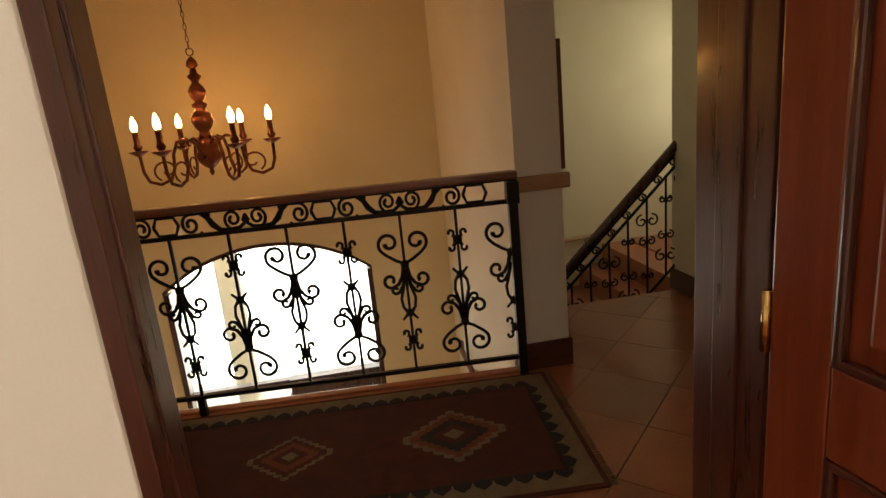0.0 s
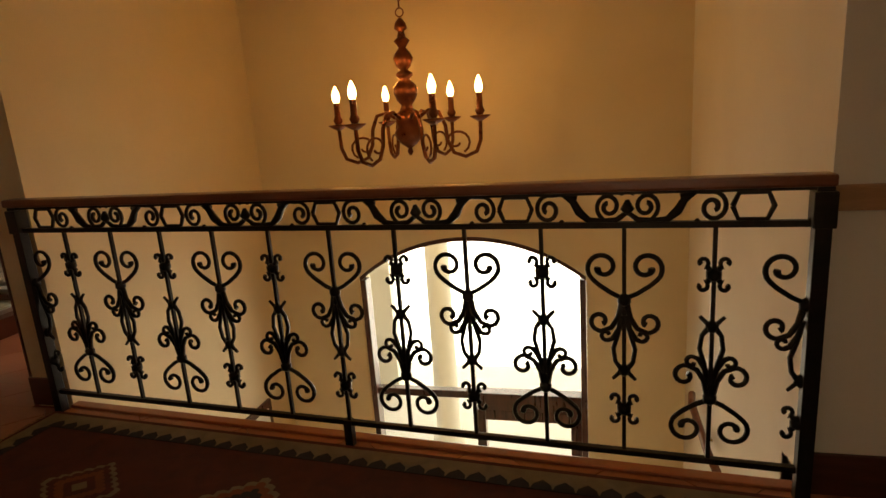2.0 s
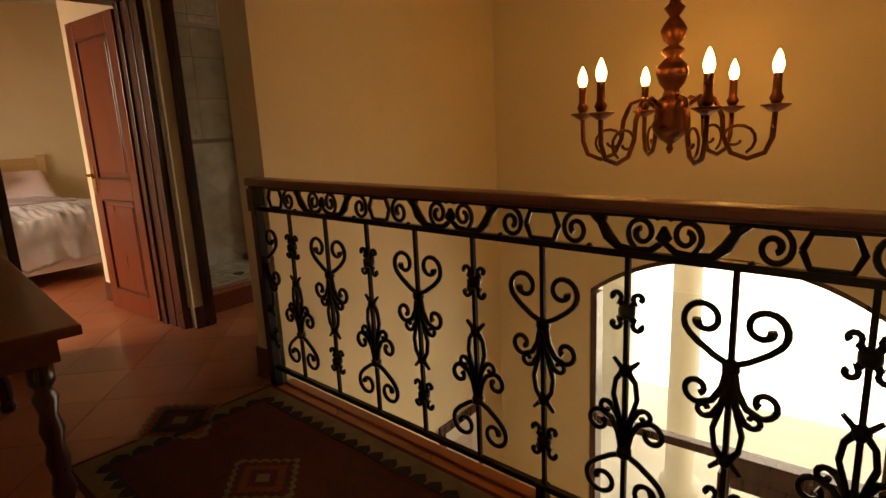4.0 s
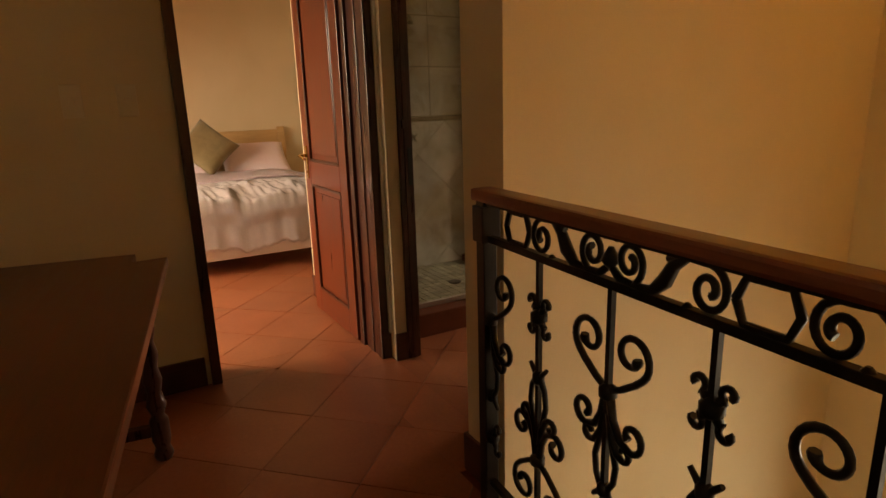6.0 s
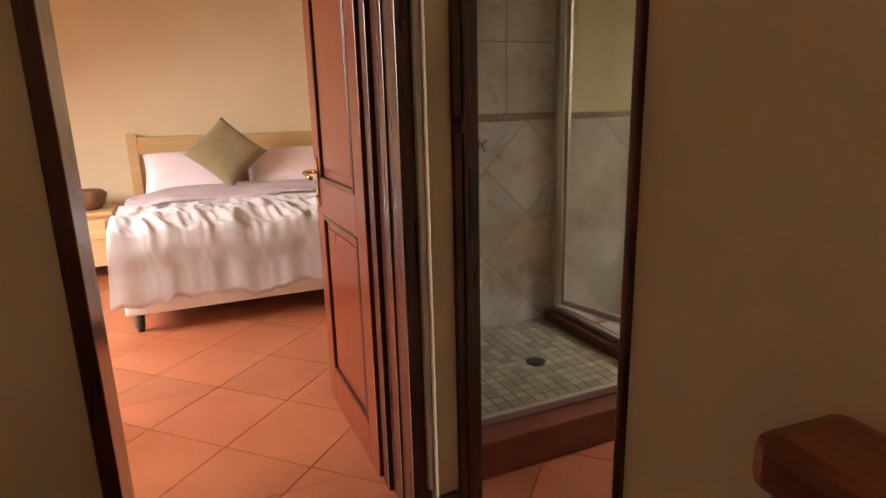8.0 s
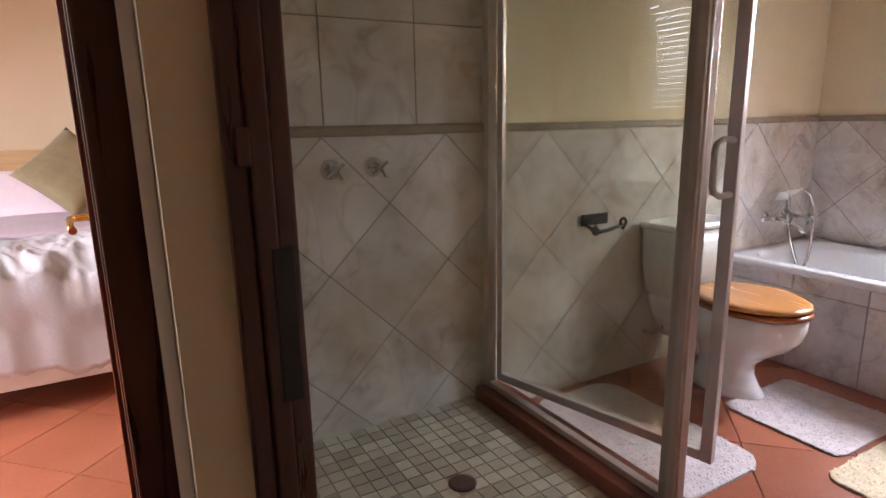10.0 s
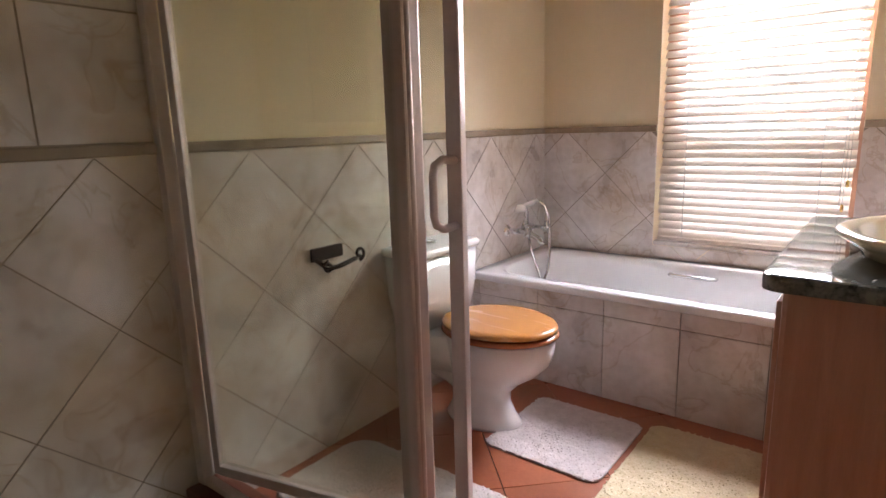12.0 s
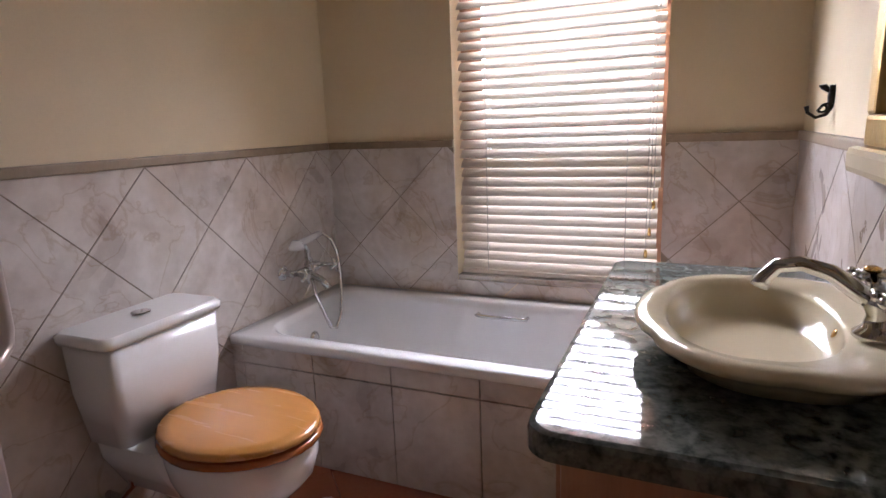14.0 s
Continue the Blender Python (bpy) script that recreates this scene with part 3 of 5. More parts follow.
def motif(bm, x, f, sides=(-1, 1)):
    low_z = 0.264 if f > 0 else 0.236
    for s in sides:
        heart = [(0.004, 0.655), (0.04, 0.672), (0.08, 0.70)] + spiral(0.066, 0.758, 0.052, 0.016, -50, 360, 22)
        tube(bm, xz(heart, x, s, f), [0.0085] * 10 + [0.008] * (len(heart) - 14) + [0.010, 0.0115, 0.012, 0.010], 6)
        mid = [(0.006, 0.645), (0.018, 0.59), (0.04, 0.553), (0.07, 0.54)] + spiral(0.075, 0.575, 0.035, 0.012, -80, 230, 14)
        tube(bm, xz(mid, x, s, f), [0.011, 0.010, 0.009] + [0.0082] * (len(mid) - 6) + [0.009, 0.0105, 0.010], 6)
        low = [(0.008, 0.60), (0.016, 0.55), (0.036, 0.515), (0.052, 0.508)] + spiral(0.056, 0.527, 0.019, 0.008, -80, 170, 8)
        tube(bm, xz(low, x, s, f), [0.010] * 3 + [0.0078] * (len(low) - 3), 6)
        bud = [(0.006, 0.60), (0.02, 0.53), (0.034, 0.48), (0.028, 0.435), (0.010, 0.41), (0.014, 0.395), (0.036, 0.372)]
        tube(bm, xz(bud, x, s, f), [0.009, 0.0085, 0.0078, 0.0078, 0.010, 0.008, 0.006], 6)
        for q in (-1, 1):
            small = [(0.006, low_z + q * 0.004), (0.022, low_z + q * 0.03)] + spiral(0.032, low_z + q * 0.038, 0.018, 0.007, 250 if q > 0 else 110, (250 - 300) if q > 0 else 410, 9)
            tube(bm, xz(small, x, s, f), [0.011, 0.0085] + [0.0072] * 7 + [0.0085, 0.009, 0.008], 6)
    for z, r in ((0.65, 0.021), (0.405, 0.017), (low_z, 0.023)):
        zz = z if f > 0 else 0.975 - z
        lathe(bm, [(0.006, -0.022), (r, -0.010), (r, 0.010), (0.006, 0.022)], (x, BY, zz), 10)


for k in range(-7, 4):
    x = -0.175 + 0.2615 * k
    bm = bmesh.new()
    box(bm, x - 0.0065, x + 0.0065, -0.0065, 0.0065, 0.105, 0.897)
    motif(bm, x, 1 if k % 2 == 0 else -1)
    part("baluster", bm, IRON, bal)
bm = bmesh.new()
motif(bm, 0.862, 1, (-1,))
part("half_scroll", bm, IRON, bal)
bm = bmesh.new()
motif(bm, -2.247, 1, (1,))
part("half_scroll", bm, IRON, bal)


def frieze(x, lo, hi):
    """One repeat of the scrolled band under the handrail, piece by piece."""
    zc = 0.9505

    def piece(name, pts, rad):
        if all(lo <= p[0] <= hi for p in pts):
            part(name, tube(bmesh.new(), [(p[0], BY, zc + p[1] * 1.13) for p in pts], rad, 6), IRON, bal)

    def bead(dx, dz, profile):
        if lo <= x + dx <= hi:
            part("bead", lathe(bmesh.new(), profile, (x + dx, BY, zc + dz * 1.13), 8), IRON, bal)

    piece("octagon", [(x + px, pz) for px, pz in ((-0.055, 0), (-0.038, 0.036), (0.038, 0.036), (0.055, 0), (0.038, -0.036), (-0.038, -0.036), (-0.055, 0))], 0.0085)
    for q in (-1, 1):
        if lo <= x - 0.03 and x + 0.03 <= hi:
            part("collar", bx(x - 0.03, x + 0.03, -0.008, 0.008, zc + q * 0.043 - 0.008, zc + q * 0.043 + 0.008, 0.002), IRON, bal)
    for s in (-1, 1):
        c1 = [(x + s * px, pz) for px, pz in [(0.20, 0.030), (0.15, 0.040)] + spiral(0.108, -0.002, 0.042, 0.010, 75, 600, 28)]
        piece("scroll", c1, [0.0075] * 24 + [0.0085] * (len(c1) - 24))
        leaf = [(x + s * px, pz) for px, pz in [(0.155, 0.040), (0.185, 0.022), (0.205, -0.010), (0.235, -0.034), (0.275, -0.036), (0.32, -0.034), (0.352, -0.012)]]
        piece("iron_leaf", leaf, [0.008, 0.013, 0.016, 0.012, 0.009, 0.010, 0.008])
        c2 = [(x + s * px, pz) for px, pz in [(0.235, -0.035), (0.27, -0.038)] + spiral(0.296, 0.004, 0.039, 0.010, -110, -620, 28)]
        piece("scroll", c2, [0.0075] * 24 + [0.0085] * (len(c2) - 24))
        if s > 0:
            bead(0.352, -0.004, [(0.004, -0.02), (0.022, 0), (0.006, 0.03)])
        for dx, dz in ((0.15, -0.04), (0.335, 0.042)):
            bead(s * dx, dz, [(0.004, -0.009), (0.012, 0), (0.004, 0.009)])


for k in range(-2, 3):
    frieze(-0.698 + 0.703 * k, -2.25, 0.86)
stub = thing("wall_rail", "short pale wooden rail fixed across the plaster wall end", "handrail")
part("rail", bx(1.015, 1.285, 2.122, 2.149, 0.925, 1.0, 0.010), PALEWOOD, stub)

# ---- stairs on the far side ----
st = thing("staircase", "terracotta stair flight going down beside the landing", "stairs", (0, 0, 0))
for k in range(8):
    x1 = 2.70 - 0.23 * k
    if x1 - 0.23 > 1.25:
        part("step", bx(x1 - 0.25, x1, 3.01, 4.38, -0.19 * (k + 1) - 0.19, -0.19 * k - (0.0 if k else 0.012), 0.004), TERRA, st)
part("top_step", bx(2.701, 3.54, 3.001, 4.38, -0.3, 0.0, 0.004), TERRA, st)
sr = thing("stair_balustrade", "black wrought-iron stair balustrade with a dark sloping handrail", "balustrade", (0, 2.97, 0))


def slope(x):
    return 0.25 + (x - 1.58) * 0.95


part("handrail", tube(bmesh.new(), [(1.38, 0, slope(1.38)), (2.62, 0, slope(2.62))], 0.030, 10), MAHOG, sr)
for d in (-0.05, -0.13, -0.80):
    part("bar", tube(bmesh.new(), [(1.38, 0, slope(1.38) + d), (2.62, 0, slope(2.62) + d)], 0.010, 6), IRON, sr)
for k in range(11):
    x = 1.44 + 0.11 * k
    bm = bmesh.new()
    tube(bm, [(x + q[0], 0, slope(x) + q[1] - 0.09) for q in spiral(0, 0, 0.030, 0.008, 0, 450, 12)], 0.007, 5)
    part("frieze_scroll", bm, IRON, sr)
for k in range(9):
    x = 1.46 + 0.135 * k
    bm = bmesh.new()
    zb = slope(x)
    tube(bm, [(x, 0, zb - 0.13), (x, 0, zb - 0.80)], 0.008, 6)
    f = 1 if k % 2 else -1
    for s in (-1, 1):
        for zc, r in ((-0.28 if f > 0 else -0.66, 0.045), (-0.42 if f > 0 else -0.52, 0.03), (-0.66 if f > 0 else -0.28, 0.022)):
            tube(bm, [(x + s * (0.01 + r * 0.6 + q[0]), 0, zb + zc + q[1]) for q in spiral(0, 0, r, 0.008, 90, -330, 12)], 0.0065, 5)
    part("baluster", bm, IRON, sr)
part("newel", bx(1.345, 1.385, -0.019, 0.022, -1.2, 0.0, 0.003), IRON, sr)
wr = thing("wall_handrail", "sloping pale wooden handrail on the stair wall", "handrail")
part("rail", tube(bmesh.new(), [(1.4, 4.36, -0.60), (2.05, 4.36, 0.065), (2.6, 4.36, 0.09)], 0.024, 10), PALEWOOD, wr)
part("bracket", tube(bmesh.new(), [(2.3, 4.4, 0.02), (2.3, 4.36, 0.075)], 0.008, 6), BRASS, wr)
lrail = thing("lower_handrail", "dark wooden handrail on the stairwell wall below the landing", "handrail")
part("rail", tube(bmesh.new(), [(0.98, 3.18, -0.63), (0.96, 3.30, -0.605), (0.96, 3.80, -0.575), (0.98, 3.92, -0.565)], 0.022, 10), RAILWOOD, lrail)
part("bracket", tube(bmesh.new(), [(1.019, 3.5, -0.64), (0.96, 3.5, -0.60)], 0.008, 6), BRASS, lrail)
mf = thing("framed_mirror", "tall narrow wood-framed mirror hung on the stair wall", "mirror")
part("frame", bx(1.251, 1.28, 2.17, 2.48, 1.01, 1.61, 0.004), TABLEWOOD, mf)
part("glass", bx(1.2805, 1.283, 2.19, 2.46, 1.03, 1.59), MIRROR, mf, "silvered glass")
pf = thing("picture_frame", "dark-framed picture hung low on the stairwell wall", "picture")
part("frame", bx(-2.144, -2.120, 3.57, 4.05, -1.42, -0.82, 0.004), MAHOG, pf)
part("mount", bx(-2.1199, -2.1165, 3.62, 4.0, -1.36, -0.88), PORC, pf, "pale mount")
part("print", bx(-2.1164, -2.114, 3.69, 3.92, -1.27, -0.98), SHAG, pf, "faded grey print")

# ---- chandelier ----
CX, CY, CZ = -0.63, 3.50, 1.265
K = 1.40
KR = 1.62
ch = thing("chandelier", "copper-bronze six-arm chandelier with lit candle bulbs on a chain", "chandelier", (CX, CY, 0))
part("column", lathe(bmesh.new(), [(K * r, CZ + K * (z - CZ)) for r, z in [(0.004, CZ - 0.145), (0.012, CZ - 0.13), (0.008, CZ - 0.115), (0.03, CZ - 0.10), (0.052, CZ - 0.075), (0.058, CZ - 0.05), (0.045, CZ - 0.03), (0.05, CZ - 0.01), (0.05, CZ + 0.02), (0.03, CZ + 0.035), (0.022, CZ + 0.055), (0.038, CZ + 0.075), (0.05, CZ + 0.105), (0.045, CZ + 0.13), (0.02, CZ + 0.155), (0.034, CZ + 0.168), (0.034, CZ + 0.178), (0.016, CZ + 0.19), (0.03, CZ + 0.205), (0.04, CZ + 0.235), (0.03, CZ + 0.255), (0.014, CZ + 0.275), (0.032, CZ + 0.30), (0.018, CZ + 0.312), (0.012, CZ + 0.335), (0.026, CZ + 0.345), (0.022, CZ + 0.365), (0.006, CZ + 0.385)]], (0, 0, 0), 20), BRONZE, ch)
bm = bmesh.new()
tube(bm, [(0.022 * math.cos(a), 0, CZ + 0.405 * K + 0.022 * math.sin(a)) for a in [radians(24 * k) for k in range(16)]], 0.004, 6)
part("ring", bm, BRONZE, ch)
bm = bmesh.new()
for k in range(25):
    z = CZ + 0.405 * K + 0.04 + 0.036 * k
    d = (1, 0) if k % 2 else (0, 1)
    tube(bm, [(0.009 * math.cos(a) * d[0], 0.009 * math.cos(a) * d[1], z + 0.021 * math.sin(a)) for a in [radians(45 * j) for j in range(9)]], 0.0028, 5)
part("chain", bm, BRONZE, ch)
part("rose", lathe(bmesh.new(), [(0.01, H - 0.05), (0.05, H - 0.03), (0.055, H - 0.001)], (0, 0, 0), 20), BRONZE, ch)
for k in range(6):
    a = radians(60 * k + 5)
    c, s = math.cos(a), math.sin(a)

    def out(r, z):
        return (KR * r * c, KR * r * s, CZ - 0.02 + K * z)

    bm = bmesh.new()
    tube(bm, [out(r, z) for r, z in ((0.035, 0.015), (0.075, 0.045), (0.11, 0.035), (0.13, -0.02), (0.135, -0.08), (0.155, -0.13), (0.195, -0.148), (0.235, -0.13), (0.25, -0.085), (0.252, -0.01))], 0.011, 8)
    tube(bm, [out(0.165 + q[0], -0.085 + q[1]) for q in spiral(0, 0, 0.052, 0.014, -60, 330, 16)], 0.007, 6)
    arm = part("arm", bm, BRONZE, ch)
    part("drip_pan", lathe(bmesh.new(), [(K * r, K * z) for r, z in [(0.010, -0.012), (0.022, -0.005), (0.040, 0.006), (0.042, 0.010), (0.018, 0.012)]], out(0.252, 0.0), 16), BRONZE, arm)
    part("candle", lathe(bmesh.new(), [(K * r, KR * z) for r, z in [(0.012, 0.010), (0.020, 0.024), (0.013, 0.038), (0.0125, 0.085)]], out(0.252, 0.0), 12), BRONZE, arm)
    part("bulb", lathe(bmesh.new(), [(KR * r, KR * z) for r, z in [(0.009, 0.085), (0.0135, 0.099), (0.0135, 0.109), (0.009, 0.126), (0.002, 0.142)]], out(0.252, 0.0), 12), BULB, arm, "lit flame-shaped bulb")
    lamp("chandelier_light", "POINT", Matrix.Translation((CX + 0.252 * KR * c, CY + 0.252 * KR * s, CZ + 0.16 * K + 0.01)), 2.4, (1.0, 0.42, 0.10), radius=0.03)

# ---- landing rug ----
rug = thing("rug", "dark red woven runner with a toothed dark border and medallions", "rug", (-0.122, -0.107, 0), rz=-4.2)
RX0, RX1, RY0, RY1 = -2.22, 1.04, 1.36, 2.275
part("field", prism(bmesh.new(), rounded(RX0, RX1, RY0, RY1, 0.01, 2), 0.0005, 0.010), R_FIELD, rug)
bm = bmesh.new()
for b in ((RX0 + 0.02, RX1 - 0.02, RY1 - 0.115, RY1 - 0.02), (RX0 + 0.02, RX1 - 0.02, RY0 + 0.02, RY0 + 0.115), (RX0 + 0.02, RX0 + 0.115, RY0 + 0.116, RY1 - 0.116), (RX1 - 0.115, RX1 - 0.02, RY0 + 0.116, RY1 - 0.116)):
    box(bm, *b, 0.0095, 0.0112)
part("border", bm, R_PALE, rug, "pale woven border band")
bm = bmesh.new()
n = 40
for k in range(n):
    x = RX0 + 0.10 + (RX1 - RX0 - 0.20) * (k + 0.5) / n
    w = (RX1 - RX0 - 0.20) / n / 2
    for y, s in ((RY1 - 0.125, 1), (RY0 + 0.125, -1)):
        prism(bm, [(x - w, y), (x + w, y), (x + w * 0.8, y + s * 0.03), (x, y + s * 0.055), (x - w * 0.8, y + s * 0.03)], 0.0098, 0.0122)
for k in range(8):
    y = RY0 + 0.125 + (RY1 - RY0 - 0.25) * (k + 0.5) / 8
    w = (RY1 - RY0 - 0.25) / 16
    for x, s in ((RX1 - 0.125, 1), (RX0 + 0.125, -1)):
        prism(bm, [(x, y - w), (x, y + w), (x + s * 0.03, y + w * 0.8), (x + s * 0.055, y), (x + s * 0.03, y - w * 0.8)], 0.0098, 0.0122)
part("teeth", bm, R_DARK, rug, "dark toothed edge")
yc = (RY0 + RY1) / 2


def stepped(cx, w, h, n=6):
    q = []
    for k in range(n):
        q += [(w * (1 - k / n), h * k / n), (w * (1 - (k + 0.5) / n), h * k / n), (w * (1 - (k + 0.5) / n), h * (k + 0.7) / n)]
    q.append((0, h))
    full = q + [(-x, y) for x, y in q[::-1]]
    full += [(-x, -y) for x, y in q] + [(x, -y) for x, y in q[::-1]]
    out = []
    for p in full:
        if not out or (abs(out[-1][0] - p[0]) + abs(out[-1][1] - p[1])) > 1e-4:
            out.append(p)
    if abs(out[0][0] - out[-1][0]) + abs(out[0][1] - out[-1][1]) < 1e-4:
        out.pop()
    return [(cx + x, yc + y) for x, y in out]


for k in range(5):
    cx = 0.53 - 0.69 * k
    big = 1.0 if k % 2 == 0 else 0.8
    for sc, z, mat, nm in ((1.0, 0.0112, R_PALE, "medallion"), (0.86, 0.0118, R_RUST, "medallion"), (0.66, 0.0124, R_DARK, "medallion"), (0.42, 0.013, R_FIELD, "medallion"), (0.2, 0.0136, R_PALE, "medallion")):
        part(nm, prism(bmesh.new(), stepped(cx, 0.24 * sc * big, 0.20 * sc * big), 0.0095, z), mat if k % 2 == 0 else {R_RUST: R_FIELD, R_DARK: R_RUST}.get(mat, mat), rug)
bm = bmesh.new()
for k in range(60):
    y = RY0 + 0.01 + (RY1 - RY0 - 0.02) * k / 59
    for x, s in ((RX0, -1), (RX1, 1)):
        tube(bm, [(x, y, 0.005), (x + s * 0.03, y + random.uniform(-0.006, 0.006), 0.003)], 0.002, 4)
tagged(part("fringe", bm, R_PALE, rug, "short pale fringe"), kind="stuff")

# ---- side table ----
tb = thing("side_table", "dark reddish wooden table with turned legs and a stretcher", "table", (-3.165, 1.58, 0), rz=-8.3)
part("tabletop", prism(bmesh.new(), [(0, 0), (0.02, -0.12), (-0.115, -0.12), (-0.13, -0.72), (1.62, -0.72), (1.62, 0)], 0.718, 0.748, None, 0.006), TABLEWOOD, tb)
part("apron", bx(0.08, 1.54, -0.66, -0.05, 0.63, 0.7175, 0.004), TABLEWOOD, tb)
for x in (0.13, 1.49):
    for y in (-0.10, -0.61):
        bm = bmesh.new()
        lathe(bm, [(0.03, 0.0), (0.036, 0.02), (0.026, 0.05), (0.034, 0.08), (0.034, 0.16), (0.022, 0.18), (0.036, 0.22), (0.024, 0.27), (0.034, 0.32), (0.024, 0.37), (0.034, 0.42), (0.024, 0.47), (0.036, 0.52), (0.022, 0.55), (0.036, 0.57), (0.036, 0.6295)], (x, y, 0), 14)
        part("leg", bm, MAHOG, tb)
    part("stretcher", bx(x - 0.018, x + 0.018, -0.58, -0.13, 0.10, 0.14, 0.004), MAHOG, tb)
part("stretcher", bx(0.15, 1.47, -0.375, -0.335, 0.105, 0.135, 0.004), MAHOG, tb)

# light switches
for y in (1.35, 1.545):
    sw = thing("light_switch", "ivory plastic light switch on the ochre wall", "light switch", group="light switches")
    part("plate", bx(-3.60, -3.590, y - 0.037, y + 0.037, 1.265, 1.395, 0.004), PLASTIC, sw)
    part("rocker", bx(-3.591, -3.584, y - 0.010, y + 0.010, 1.315, 1.345, 0.002), PLASTIC, sw)

# ---- bedroom ----
bed = thing("bed", "unmade-looking pine bed with a rumpled white and pink duvet", "bed", (0, 0, 0))
BX0, BX1, BY0, BY1 = -7.5, -5.55, 1.60, 3.18
part("base", bx(BX0, BX1 - 0.02, BY0, BY1, 0.12, 0.30, 0.015), DUVET, bed, "white fabric bed base")
part("mattress", bx(BX0, BX1, BY0 - 0.01, BY1 + 0.01, 0.302, 0.50, 0.04), DUVET, bed, "white mattress")
for x in (BX1 - 0.10, BX0 + 0.15):
    for y in (BY0 + 0.06, BY1 - 0.06):
        part("leg", lathe(bmesh.new(), [(0.018, 0), (0.025, 0.03), (0.03, 0.12)], (x, y, 0), 12), BLACKM, bed, "black castor leg")
bm = bmesh.new()
box(bm, -7.58, -7.54, BY0 - 0.03, BY0 + 0.05, 0, 1.10, 0.006)
box(bm, -7.58, -7.54, BY1 - 0.02, BY1 + 0.06, 0, 1.10, 0.006)
box(bm, -7.575, -7.545, BY0 + 0.05, BY1 - 0.02, 0.93, 1.07, 0.006)
box(bm, -7.575, -7.545, BY0 + 0.05, BY1 - 0.02, 0.50, 0.60, 0.006)
head = part("headboard", bm, PINE, bed, "pale pine headboard")
for k in range(14):
    y = BY0 + 0.10 + (BY1 - BY0 - 0.18) * k / 13
    part("slat", bx(-7.57, -7.55, y - 0.02, y + 0.02, 0.598, 0.935, 0.003), PINE, head)
# the duvet: a rumpled sheet with hanging sides
bm = bmesh.new()
nx, ny = 96, 150
grid = []
for i in range(nx + 1):
    row = []
    for j in range(ny + 1):
        u, v = i / nx, j / ny
        x = BX0 + 0.38 + (BX1 - BX0 - 0.38) * min(u / 0.86, 1.0)
        dx = max(u - 0.86, 0) / 0.14
        vv = (v - 0.5) * 2
        side = max(abs(vv) - 0.84, 0) / 0.16
        y = (BY0 + BY1) / 2 + math.copysign(min(abs(vv) / 0.84, 1.0), vv) * (BY1 - BY0 + 0.06) / 2
        p = Vector((x * 6, y * 6, 0))
        crease = noise.ridged_multi_fractal(Vector((x * 1.6 + y * 1.2, y * 6.5 - x * 1.5, 1.3)), 0.9, 2.0, 3, 1.0, 2.0) * 0.030 * (0.35 + 0.9 * min(max(u - 0.3, 0) / 0.5, 1))
        soft = noise.noise(p * 0.6) * 0.02 + noise.noise(p * 2) * 0.012 + abs(noise.noise(Vector((x * 5 + 3, y * 22 - x * 6, 2)))) * 0.034 * min(max(u - 0.35, 0) / 0.3, 1)
        z = 0.63 + crease + soft - 0.045 * max(abs(vv) - 0.5, 0) - 0.06 * max(u / 0.86 - 0.86, 0) / 0.14 * (1 if dx == 0 else 1)
        hang = 0.34 * max(dx, side)
        wob = noise.noise(Vector((y * 9, x * 9, 4))) * 0.014
        z -= hang + wob * max(dx, side)
        x += dx * 0.04 + wob * dx * 1.3 + (0.02 * math.sin(math.pi * min(dx * 2, 1)))
        y += math.copysign(side * 0.03 + wob * side, vv)
        row.append(bm.verts.new((x, y, max(z, 0.13))))
    grid.append(row)
for i in range(nx):
    for j in range(ny):
        fc = bm.faces.new((grid[i][j], grid[i + 1][j], grid[i + 1][j + 1], grid[i][j + 1]))
        fc.smooth = True
bmesh.ops.solidify(bm, geom=bm.faces[:], thickness=0.012)
duvet = tagged(part("duvet", bm, DUVET), "rumpled white duvet with small embroidered flowers on the bed", "duvet")
sheet = bmesh.new()
rows = []
for i in range(31):
    row = []
    for j in range(41):
        x = BX0 + 0.36 + 0.80 * i / 30
        v = (j / 40 - 0.5) * 2
        y = (BY0 + BY1) / 2 + v * (BY1 - BY0 + 0.02) / 2
        z = 0.682 + noise.noise(Vector((x * 4, y * 4, 2))) * 0.015 - 0.05 * max(abs(v) - 0.7, 0) / 0.3 * 1.2 - (0.022 if i == 30 or i == 0 else 0)
        row.append(sheet.verts.new((x, y, z)))
    rows.append(row)
for i in range(30):
    for j in range(40):
        sheet.faces.new((rows[i][j], rows[i + 1][j], rows[i + 1][j + 1], rows[i][j + 1])).smooth = True
bmesh.ops.solidify(sheet, geom=sheet.faces[:], thickness=0.03)
tagged(part("folded_sheet", sheet, PINKSHEET), "pale pink turned-back sheet on the bed", "sheet")


